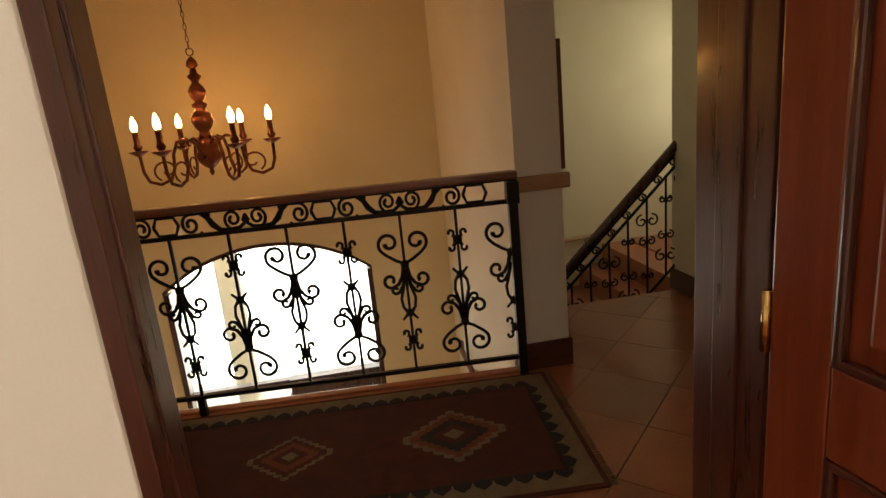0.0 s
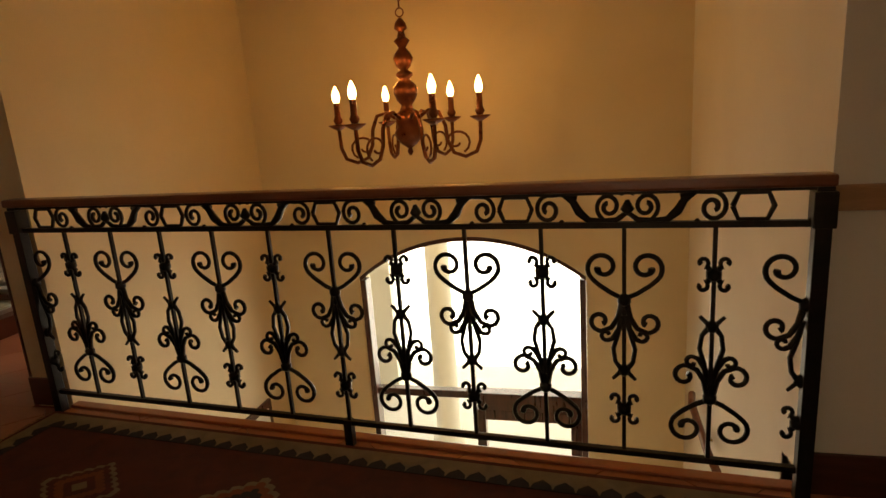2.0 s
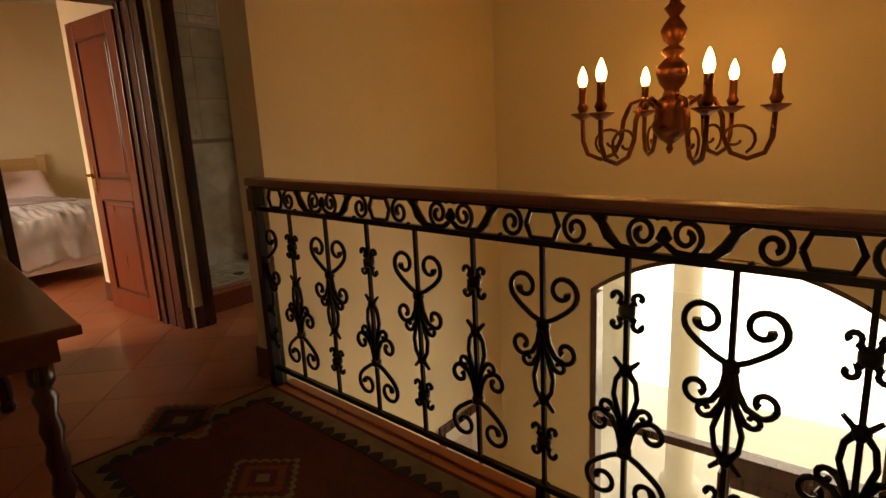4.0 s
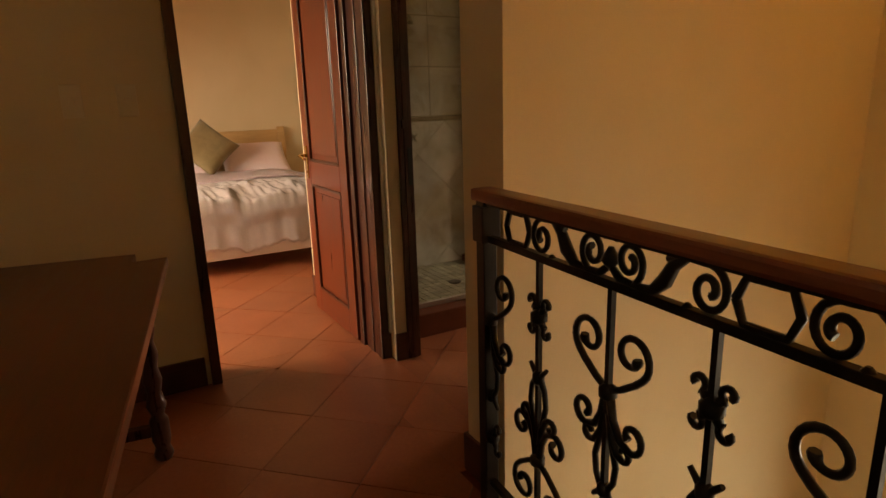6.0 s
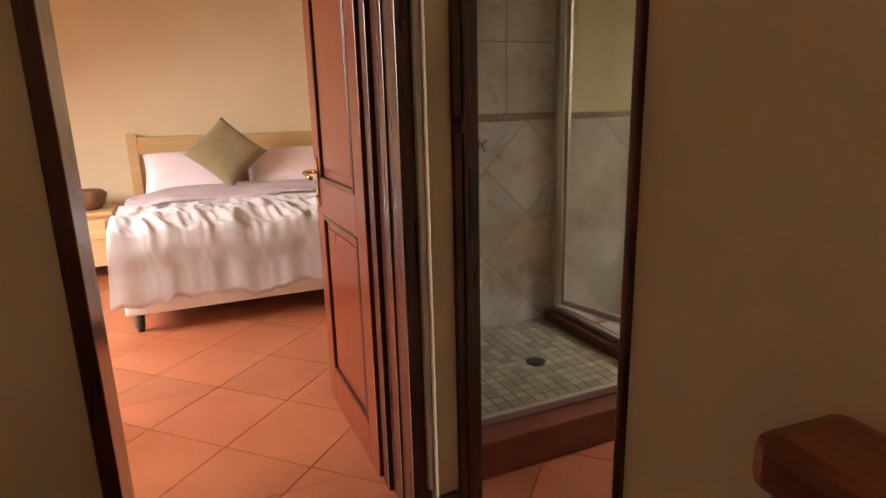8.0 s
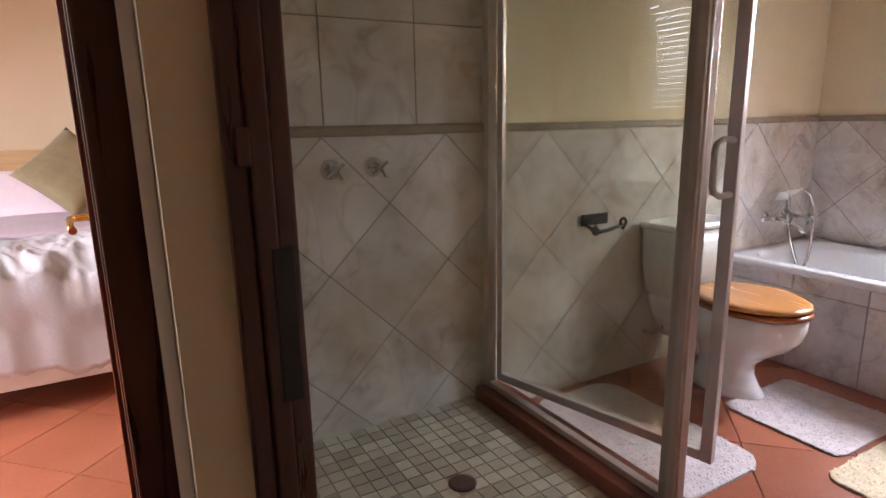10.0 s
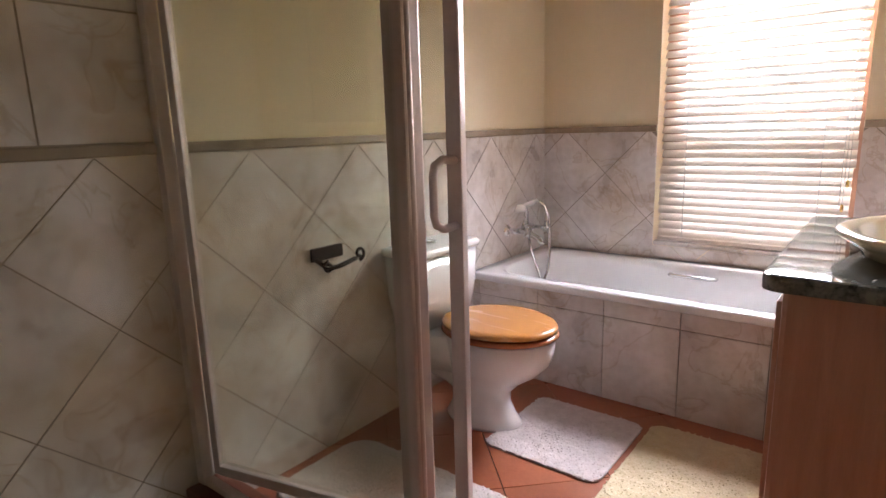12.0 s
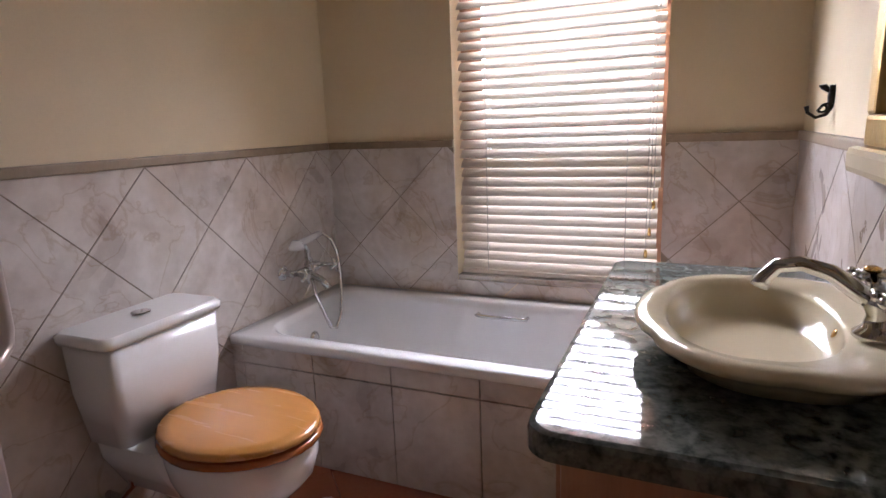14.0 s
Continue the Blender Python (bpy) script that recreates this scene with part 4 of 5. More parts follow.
def pillow_mesh(w, h, t, bulge=0.5):
    bm = bmesh.new()
    n = 16
    top, bot = [], []
    for i in range(n + 1):
        a, b = [], []
        for j in range(n + 1):
            u, v = i / n * 2 - 1, j / n * 2 - 1
            pinch = 1 - 0.10 * (1 - abs(u)) * abs(v) ** 4 - 0.0
            x, y = u * w / 2 * (1 - 0.06 * (1 - v * v)), v * h / 2 * (1 - 0.06 * (1 - u * u))
            z = t / 2 * max((1 - u ** 4) * (1 - v ** 4), 0) ** bulge + noise.noise(Vector((u * 3, v * 3, w * 7))) * 0.008 * (1 - max(abs(u), abs(v)))
            a.append(bm.verts.new((x, y, z)))
            b.append(bm.verts.new((x, y, -z * 0.8)))
        top.append(a)
        bot.append(b)
    for i in range(n):
        for j in range(n):
            bm.faces.new((top[i][j], top[i + 1][j], top[i + 1][j + 1], top[i][j + 1])).smooth = True
            bm.faces.new((bot[i][j], bot[i][j + 1], bot[i + 1][j + 1], bot[i + 1][j])).smooth = True
    bmesh.ops.remove_doubles(bm, verts=bm.verts[:], dist=0.0005)
    return bm


for y in (2.03, 2.82):
    pw = tagged(part("pillow", pillow_mesh(0.48, 0.70, 0.17), PINKSHEET), "pale pink pillow leaning on the headboard", "pillow", "bed pillows")
    pw.matrix_world = pose(-7.26, y, 0.775, 0, 40, 0)
cu = tagged(part("cushion", pillow_mesh(0.46, 0.46, 0.15), OLIVE), "olive square cushion set on its corner", "cushion")
cu.matrix_world = pose(-7.07, 2.32, 0.935, 0, 60, 0) @ pose(0, 0, 0, 0, 0, 45)
bt = thing("bedside_table", "small pine bedside table beside the bed", "bedside table", (-7.3, 1.20, 0))
part("top", bx(-0.24, 0.24, -0.24, 0.24, 0.50, 0.53, 0.006), PINE, bt)
part("body", bx(-0.21, 0.21, -0.21, 0.21, 0.10, 0.4995, 0.004), PINE, bt)
for x in (-0.18, 0.18):
    for y in (-0.18, 0.18):
        part("leg", bx(x - 0.02, x + 0.02, y - 0.02, y + 0.02, 0, 0.0995), PINE, bt)
part("drawer", bx(0.2105, 0.226, -0.18, 0.18, 0.32, 0.47, 0.004), PINE, bt)
bk = tagged(part("basket", lathe(bmesh.new(), [(0.10, 0.0), (0.14, 0.04), (0.16, 0.12), (0.13, 0.15), (0.05, 0.16)], (0, 0, 0), 24), CANE), "brown wicker lidded basket on the bedside table", "basket")
bk.matrix_world = pose(-7.3, 1.24, 0.5301)

# ---- bathroom window and blind ----
w2 = tagged(new("window_2"), "brown wooden bathroom window behind a blind", "window", kind="structure")
for b in ((WX0, WX0 + 0.10, WZ0, WZ1), (WX1 - 0.06, WX1, WZ0, WZ1), (WX0 + 0.101, WX1 - 0.061, WZ0, WZ0 + 0.06), (WX0 + 0.101, WX1 - 0.061, 1.20, 1.25), (WX0 + 0.101, WX1 - 0.061, WZ1 - 0.06, WZ1)):
    part("window_frame", bx(b[0], b[1], 6.19, 6.24, b[2], b[3], 0.004), CABINET, w2)
pn = part("pane", bx(WX0 + 0.10, WX1 - 0.06, 6.213, 6.217, WZ0 + 0.06, WZ1 - 0.06), GLASS, w2, "clear glass")
pn.visible_shadow = False
part("window_sill", bx(WX0 + 0.002, WX1 - 0.002, 6.075, 6.189, WZ0 - 0.012, WZ0 + 0.008, 0.003), MARBLE, w2, "tiled window sill")
blind = thing("venetian_blind", "beige wooden venetian blind, tilted half open, over the window", "blind")
part("headrail", bx(WX0 + 0.012, WX1 - 0.012, 6.10, 6.16, 2.0, 2.045, 0.004), BLIND, blind)
part("bottom_rail", bx(WX0 + 0.012, WX1 - 0.012, 6.105, 6.155, 0.592, 0.612, 0.004), BLIND, blind)
SL = 0.46
sl_bm = bmesh.new()
wid = WX1 - WX0 - 0.03
rows = []
for i in range(2):
    ring = []
    x = -wid / 2 if i == 0 else wid / 2
    for a, t in ((-0.025, 0.0), (-0.0125, 0.0022), (0, 0.003), (0.0125, 0.0022), (0.025, 0.0), (0.025, -0.0022), (0, 0.0006), (-0.025, -0.0022)):
        ring.append(sl_bm.verts.new((x, a, t)))
    rows.append(ring)
for k in range(8):
    sl_bm.faces.new((rows[0][k], rows[0][(k + 1) % 8], rows[1][(k + 1) % 8], rows[1][k]))
sl_bm.faces.new(rows[0][::-1])
sl_bm.faces.new(rows[1])
bmesh.ops.recalc_face_normals(sl_bm, faces=sl_bm.faces[:])
first = part("slat", sl_bm, BLIND, blind)
zs = [0.635 + 0.0415 * k for k in range(33)]
for k, z in enumerate(zs):
    ob = first if k == 0 else new("slat", first.data)
    ob.parent = blind
    ob.matrix_basis = pose((WX0 + WX1) / 2 + random.uniform(-0.003, 0.003) - (0.004 if z < 1.0 else 0), 6.13, z, 46 + random.uniform(-1.5, 1.5) + (6 if z < 1.0 else 0), 0, random.uniform(-0.12, 0.12))
for x in (WX0 + 0.14, WX1 - 0.14):
    for y in (6.104, 6.156):
        part("ladder_cord", tube(bmesh.new(), [(x, y, 0.60), (x, y, 2.0)], 0.0012, 5), PORC, blind)
for k, z in enumerate((0.94, 0.83, 0.74)):
    x = WX1 - 0.035 - 0.012 * k
    cd = part("pull_cord", tube(bmesh.new(), [(x, 6.098, 2.0), (x, 6.096, z)], 0.0012, 5), PORC, blind)
    part("cord_tassel", lathe(bmesh.new(), [(0.004, 0), (0.007, -0.01), (0.007, -0.03), (0.004, -0.034)], (x, 6.096, z), 10), BRASS, cd, "small brass tassel")

# bright sky beyond the two windows
SKYCARD = glow("bright_sky", (0.96, 0.98, 1.0), 5.0)
structure("backdrop", bx(-14, 12, 9.6, 9.7, -3.05, 9), SKYCARD, "overexposed daylight beyond the windows", "backdrop")

# ---- bath ----


def rr(x0, x1, y0, y1, r, z, steps=6):
    return [(x, y, z) for x, y in rounded(x0, x1, y0, y1, r, steps)]


tub = thing("bathtub", "white enamelled built-in bathtub in a tiled surround", "bathtub")
b0, b1, c0, c1 = -4.556, -2.86, 5.295, 6.074
part("tub", loft(bmesh.new(), [rr(b0 + 0.01, b1, c0 + 0.01, c1, 0.015, 0.462), rr(b0, b1, c0, c1, 0.02, 0.466), rr(b0, b1, c0, c1, 0.02, 0.492), rr(b0 + 0.006, b1 - 0.006, c0 + 0.006, c1 - 0.006, 0.02, 0.499),
     rr(b0 + 0.085, b1 - 0.12, c0 + 0.065, c1 - 0.075, 0.15, 0.50), rr(b0 + 0.095, b1 - 0.13, c0 + 0.075, c1 - 0.085, 0.15, 0.494), rr(b0 + 0.105, b1 - 0.15, c0 + 0.085, c1 - 0.095, 0.15, 0.46),
     rr(b0 + 0.125, b1 - 0.24, c0 + 0.10, c1 - 0.11, 0.15, 0.28), rr(b0 + 0.155, b1 - 0.36, c0 + 0.125, c1 - 0.135, 0.14, 0.16), rr(b0 + 0.22, b1 - 0.45, c0 + 0.18, c1 - 0.19, 0.10, 0.135)], closed=False), BATHWHITE, tub)
for x0, y in ((-3.76, c1 - 0.115), (-3.76, c0 + 0.115)):
    s = -1 if y > 5.6 else 1
    bm = bmesh.new()
    tube(bm, [(x0, y, 0.45), (x0, y + s * 0.03, 0.452), (x0 + 0.02, y + s * 0.04, 0.453), (x0 + 0.20, y + s * 0.04, 0.453), (x0 + 0.22, y + s * 0.03, 0.452), (x0 + 0.22, y, 0.45)], 0.008, 8)
    part("grip", bm, CHROME, tub, "chrome grab handle")
part("overflow", lathe(bmesh.new(), [(0.028, 0), (0.03, 0.006), (0.012, 0.012)], sides=16, m=pose(b0 + 0.118, 5.68, 0.36, 0, 80, 0)), CHROME, tub, "chrome overflow")
pan = thing("bath_surround", "beige tiled panel enclosing the bathtub", "bath panel")
part("backing", bx(-4.555, -2.585, 5.318, 5.34, 0, 0.4615), PALE_GROUT, pan)
for i in range(7):
    x0 = -4.50 + 0.325 * i - 0.325
    for z0, z1 in ((0.004, 0.385), (0.39, 0.460)):
        a, b = max(x0 + 0.002, -4.553), min(x0 + 0.323, -2.59)
        if b - a > 0.02:
            part("tile", bx(a, b, 5.309, 5.3178, z0, z1), MARBLE, pan)
structure("bath_ledge", bx(-2.855, -2.585, 5.35, 6.07, 0, 0.495, 0.003), MARBLE, "tiled ledge at the end of the bath", "ledge")

mx = thing("bath_mixer", "chrome wall-mounted bath mixer with a hand shower on a cradle", "tap", (-4.56, 5.745, 0.655))
mx.scale = (1.25, 1.25, 1.2)
bm = bmesh.new()
for s in (-1, 1):
    tube(bm, [(0.0, s * 0.075, 0), (0.05, s * 0.075, 0), (0.06, s * 0.06, 0), (0.06, 0, 0)], 0.013, 10)
    lathe(bm, [(0.03, 0), (0.03, 0.006), (0.016, 0.016)], sides=16, m=pose(0.001, s * 0.075, 0, 0, 90, 0))
tube(bm, [(0.06, 0, 0.02), (0.075, 0, -0.02), (0.12, 0, -0.04), (0.14, 0, -0.065)], [0.016, 0.014, 0.012, 0.014], 10)
tube(bm, [(0.06, 0, 0), (0.06, 0, 0.08), (0.07, -0.03, 0.10)], [0.012, 0.010, 0.012], 10)
part("body", bm, CHROME, mx)
for s in (-1, 1):
    bm = bmesh.new()
    for a in (0, 90):
        c, d = math.cos(radians(a + 20)), math.sin(radians(a + 20))
        tube(bm, [(0.115, s * 0.085 - 0.03 * c, -0.03 * d), (0.115, s * 0.085 + 0.03 * c, 0.03 * d)], 0.006, 8)
    tube(bm, [(0.06, s * 0.075, 0), (0.125, s * 0.088, 0)], 0.009, 8)
    part("handle", bm, CHROME, mx, "chrome cross handle")
bm = bmesh.new()
tube(bm, [(0.075, 0.06, 0.125), (0.075, 0.02, 0.118), (0.075, -0.06, 0.112)], [0.011, 0.013, 0.011], 10)
lathe(bm, [(0.014, 0.02), (0.026, 0.0), (0.028, -0.012)], (0.075, -0.075, 0.105), 14)
part("hand_shower", bm, PORC, mx, "white and chrome hand shower")
part("hose", tube(bmesh.new(), [(0.08, 0.065, 0.125), (0.098, 0.095, 0.10), (0.11, 0.11, 0.05), (0.115, 0.115, -0.03), (0.118, 0.11, -0.12), (0.12, 0.09, -0.20), (0.118, 0.06, -0.245), (0.112, 0.035, -0.235), (0.10, 0.01, -0.16), (0.085, -0.005, -0.09), (0.07, 0, -0.03)], 0.0065, 8), CHROME, mx, "chrome hose")

# ---- toilet ----
to = thing("toilet", "white close-coupled toilet with a honey-coloured wooden seat", "toilet", (-4.555, 4.86, 0))
to.scale = (1.06, 1.08, 1.0)


def oval(cx, a, b, z, n=28, front=1.0):
    out = []
    for k in range(n):
        t = 2 * math.pi * k / n
        c = math.cos(t)
        out.append((cx + a * (c if c < 0 else c * front), b * math.sin(t) * (1 - 0.06 * (c > 0) * c), z))
    return out


part("bowl", loft(bmesh.new(), [oval(0.35, 0.165, 0.105, 0.0), oval(0.35, 0.168, 0.108, 0.015), oval(0.345, 0.145, 0.092, 0.05), oval(0.345, 0.122, 0.080, 0.10), oval(0.35, 0.12, 0.080, 0.15), oval(0.37, 0.15, 0.105, 0.20), oval(0.40, 0.19, 0.142, 0.25), oval(0.415, 0.216, 0.165, 0.30), oval(0.42, 0.226, 0.176, 0.35), oval(0.42, 0.228, 0.178, 0.395), oval(0.42, 0.222, 0.172, 0.402)]), PORC, to)
part("pan_neck", loft(bmesh.new(), [rr(0.04, 0.30, -0.10, 0.10, 0.03, 0.22), rr(0.04, 0.30, -0.155, 0.155, 0.03, 0.34), rr(0.04, 0.28, -0.16, 0.16, 0.03, 0.395)]), PORC, to)
part("cistern", loft(bmesh.new(), [rr(0.02, 0.185, -0.165, 0.165, 0.03, 0.396), rr(0.012, 0.20, -0.185, 0.185, 0.03, 0.55), rr(0.010, 0.205, -0.19, 0.19, 0.03, 0.705)]), PORC, to)
ci = part("cistern_lid", loft(bmesh.new(), [rr(0.004, 0.213, -0.198, 0.198, 0.03, 0.7055), rr(0.002, 0.216, -0.20, 0.20, 0.03, 0.715), rr(0.002, 0.216, -0.20, 0.20, 0.03, 0.728), rr(0.012, 0.205, -0.19, 0.19, 0.03, 0.738)]), PORC, to)
part("flush_button", lathe(bmesh.new(), [(0.026, 0.7385), (0.026, 0.744), (0.02, 0.746)], (0.10, 0.0, 0), 18), CHROME, ci, "chrome flush button")
part("seat", loft(bmesh.new(), [oval(0.425, 0.222, 0.180, 0.4045), oval(0.425, 0.236, 0.193, 0.411), oval(0.425, 0.238, 0.195, 0.420), oval(0.425, 0.230, 0.188, 0.429)]), SEATWOOD, to, "reddish polished wooden seat")
part("seat_lid", loft(bmesh.new(), [oval(0.425, 0.220, 0.180, 0.4315), oval(0.425, 0.232, 0.191, 0.438), oval(0.425, 0.232, 0.191, 0.447), oval(0.425, 0.222, 0.182, 0.455), oval(0.425, 0.19, 0.155, 0.459), oval(0.425, 0.10, 0.085, 0.461)]), HONEY, to, "polished wooden lid, closed")
bm = bmesh.new()
tube(bm, [(0.005, -0.12, 0.18), (0.06, -0.12, 0.18), (0.09, -0.10, 0.22), (0.09, -0.10, 0.395)], 0.012, 10)
part("inlet_pipe", bm, CHROME, to, "chrome inlet pipe")
part("soil_pipe", tube(bmesh.new(), [(0.005, 0, 0.19), (0.10, 0, 0.19), (0.2, 0, 0.17), (0.26, 0, 0.14)], 0.05, 14), PORC, to)

tp = thing("toilet_roll_holder", "black iron toilet-roll holder with scrolled ends on the tiles", "roll holder", (-4.548, 4.38, 0.755))
part("plate", bx(0.0, 0.012, -0.09, 0.06, -0.005, 0.045, 0.004), IRON, tp)
bm = bmesh.new()
tube(bm, [(0.01, -0.07, 0.0), (0.05, -0.075, -0.01), (0.07, -0.07, -0.025), (0.07, 0.0, -0.022), (0.07, 0.07, -0.01)], 0.009, 8)
tube(bm, [(0.07, 0.09 + q[0], 0.0 + q[1]) for q in spiral(0, 0.005, 0.026, 0.008, -90, 300, 14)], 0.007, 6)
tube(bm, [(0.06, -0.055 + q[0], -0.02 + q[1]) for q in spiral(0, 0, 0.022, 0.008, 90, 480, 14)], 0.007, 6)
part("arm", bm, IRON, tp)


# ---- bath mats ----
def shag(bm, poly, h, step=0.0125):
    """A thick mat: a low slab with a pile of small tufts."""
    prism(bm, poly, 0.001, h * 0.7, None, 0.003)
    x0, x1 = min(p[0] for p in poly), max(p[0] for p in poly)
    y0, y1 = min(p[1] for p in poly), max(p[1] for p in poly)

    def inside(x, y):
        c = False
        for (ax, ay), (bx_, by_) in zip(poly, poly[1:] + poly[:1]):
            if (ay > y) != (by_ > y) and x < (bx_ - ax) * (y - ay) / (by_ - ay) + ax:
                c = not c
        return c

    x = x0
    while x < x1:
        y = y0
        while y < y1:
            px, py = x + random.uniform(-0.006, 0.006), y + random.uniform(-0.006, 0.006)
            if inside(px, py):
                a, r, z = random.uniform(0, 6.3), step * random.uniform(0.55, 0.85), h * random.uniform(0.8, 1.15)
                vs = [bm.verts.new((px + r * math.cos(a + q), py + r * math.sin(a + q), h * 0.45)) for q in (0, 1.57, 3.14, 4.71)]
                tip = bm.verts.new((px + random.uniform(-0.006, 0.006), py + random.uniform(-0.006, 0.006), z))
                for q in range(4):
                    bm.faces.new((vs[q], vs[(q + 1) % 4], tip)).smooth = True
            y += step
        x += step
    return bm


def mat(label, poly, material):
    return tagged(part("bath_mat", shag(bmesh.new(), poly, 0.014), material), label, "bath mat", "bath mats")


mat("pinkish grey tufted bath mat beside the shower", rounded(-4.50, -3.72, 4.00, 4.44, (0.10, 0.10, 0.07, 0.07)), SHAG)
ped = rounded(-4.07, -3.60, 4.68, 5.16, (0.05, 0.04, 0.04, 0.05))
mat("pinkish grey tufted mat in front of the toilet", ped, SHAG)
mat("pale yellow tufted bath mat beside the vanity", rounded(-3.575, -2.98, 4.52, 5.20, 0.05), SHAGY)

# ---- vanity ----
va = thing("vanity_cabinet", "reddish brown wooden vanity cabinet", "cabinet")
part("body", bx(-3.065, -2.585, 4.345, 5.20, 0.06, 0.862, 0.012), CABINET, va)
part("plinth", bx(-3.02, -2.585, 4.40, 5.15, 0.0, 0.0595), CABINET, va)
for k in range(2):
    y0 = 4.40 + 0.395 * k
    dr = part("door", bx(-3.081, -3.0655, y0, y0 + 0.385, 0.10, 0.82, 0.004), CABINET, va)
    part("knob", lathe(bmesh.new(), [(0.006, 0), (0.006, 0.014), (0.014, 0.022), (0.01, 0.03)], sides=12, m=pose(-3.081, y0 + (0.34 if k == 0 else 0.045), 0.55, 0, -90, 0)), BRASS, dr)
tagged(part("worktop", prism(bmesh.new(), rounded(-3.105, -2.583, 4.305, 5.235, (0.002, 0.035, 0.045, 0.002)), 0.863, 0.898, None, 0.011), GRANITE), "polished dark green granite worktop on the vanity", "worktop")
ba = thing("washbasin", "ivory scalloped drop-in washbasin set in the granite top", "washbasin", (-2.80, 4.675, 0.8985))


def lobed(a, b, z, lob=0.0, n=48, dx=0.0):
    out = []
    for k in range(n):
        t = 2 * math.pi * k / n
        r = 1 + lob * abs(math.cos(3 * t)) ** 0.7
        out.append((dx + a * r * math.copysign(abs(math.cos(t)) ** 0.9, math.cos(t)), b * r * math.copysign(abs(math.sin(t)) ** 0.9, math.sin(t)), z))
    return out


part("bowl", loft(bmesh.new(), [lobed(0.145, 0.185, 0.0, 0.02), lobed(0.150, 0.192, 0.014, 0.04), lobed(0.178, 0.222, 0.034, 0.05), lobed(0.194, 0.240, 0.046, 0.055), lobed(0.195, 0.241, 0.052, 0.055), lobed(0.190, 0.236, 0.058, 0.05), lobed(0.178, 0.224, 0.060, 0.04),
     lobed(0.125, 0.195, 0.056, 0.01, dx=-0.035), lobed(0.120, 0.19, 0.048, dx=-0.035), lobed(0.105, 0.165, 0.0, dx=-0.03), lobed(0.075, 0.12, -0.05 + 0.052, dx=-0.02)]), IVORY, ba)
part("overflow", lathe(bmesh.new(), [(0.006, 0), (0.009, 0.002), (0.004, 0.004)], sides=12, m=pose(0.083, 0.0, 0.035, 0, -60, 0)), BRASS, ba)
tap = thing("basin_mixer", "chrome swan-neck basin mixer with cross handles", "tap", (-2.683, 4.60, 0.9585))
bm = bmesh.new()
lathe(bm, [(0.032, 0.0), (0.032, 0.006), (0.022, 0.014), (0.018, 0.03), (0.024, 0.045), (0.020, 0.062), (0.012, 0.07)], (0, 0, 0), 20)
tube(bm, [(0, 0, 0.04), (-0.03, 0.005, 0.062), (-0.06, 0.01, 0.084), (-0.095, 0.016, 0.094), (-0.125, 0.02, 0.088), (-0.142, 0.023, 0.066), (-0.146, 0.023, 0.055)], [0.014, 0.013, 0.012, 0.011, 0.011, 0.0115, 0.013], 12)
part("body", bm, CHROME, tap)
for s in (-1, 1):
    bm = bmesh.new()
    tube(bm, [(0, 0, 0.045), (0, s * 0.04, 0.055), (0, s * 0.062, 0.066)], [0.010, 0.009, 0.011], 10)
    for a in (0, 90):
        c, d = math.cos(radians(a + 45)), math.sin(radians(a + 45))
        tube(bm, [(-0.028 * c, s * 0.066 - 0.02 * d, 0.07), (0.028 * c, s * 0.066 + 0.02 * d, 0.072)], [0.007, 0.0055], 8)
        for q in (-1, 1):
            lathe(bm, [(0.003, -0.007), (0.008, 0), (0.003, 0.007)], (q * 0.03 * c, s * 0.066 + q * 0.022 * d, 0.071), 8)
    hd = part("handle", bm, CHROME, tap, "chrome cross handle")
    part("button", lathe(bmesh.new(), [(0.011, 0), (0.011, 0.004), (0.006, 0.006)], (0, s * 0.066, 0.078), 14), BRASS, hd, "round brass index button")
mi = thing("wall_mirror", "gilt-framed mirror hung over the vanity", "mirror", (-2.581, 0, 0))
bm = bmesh.new()
for b in ((4.22, 5.13, 1.19, 1.25), (4.22, 5.13, 1.99, 2.05), (4.22, 4.28, 1.251, 1.989), (5.07, 5.13, 1.251, 1.989)):
    box(bm, -0.03, -0.002, *b, 0.008)
part("frame", bm, GILT, mi)
part("ledge", bx(-0.055, -0.002, 4.20, 5.15, 1.135, 1.189, 0.014), IVORY, mi, "cream moulded ledge under the frame")
part("glass", bx(-0.012, -0.003, 4.281, 5.069, 1.251, 1.989), MIRROR, mi, "silvered glass")
hk = thing("towel_hook", "black iron scrolled leaf hook on the wall", "hook", (-2.581, 5.62, 1.285))
hk.scale = (0.8, 0.8, 0.75)
bm = bmesh.new()
tube(bm, [(-0.004, 0.0, 0.06), (-0.006, 0, 0.02), (-0.008, 0, -0.02), (-0.02, 0.0, -0.045), (-0.05, 0, -0.055), (-0.075, 0, -0.035), (-0.08, 0.0, -0.012)], [0.012, 0.014, 0.009, 0.007, 0.006, 0.006, 0.009], 8)
tube(bm, [(-0.006, 0, 0.0), (-0.03, 0, -0.01), (-0.045, 0, -0.03)] + [(-0.03 + q[0], 0, -0.02 + q[1]) for q in spiral(0, 0, 0.018, 0.006, 200, 520, 10)], 0.005, 6)
tube(bm, [(-0.005, 0, 0.03), (-0.03, 0.01, 0.055), (-0.045, 0.015, 0.06)], [0.006, 0.012, 0.003], 6)
part("hook", bm, IRON, hk)

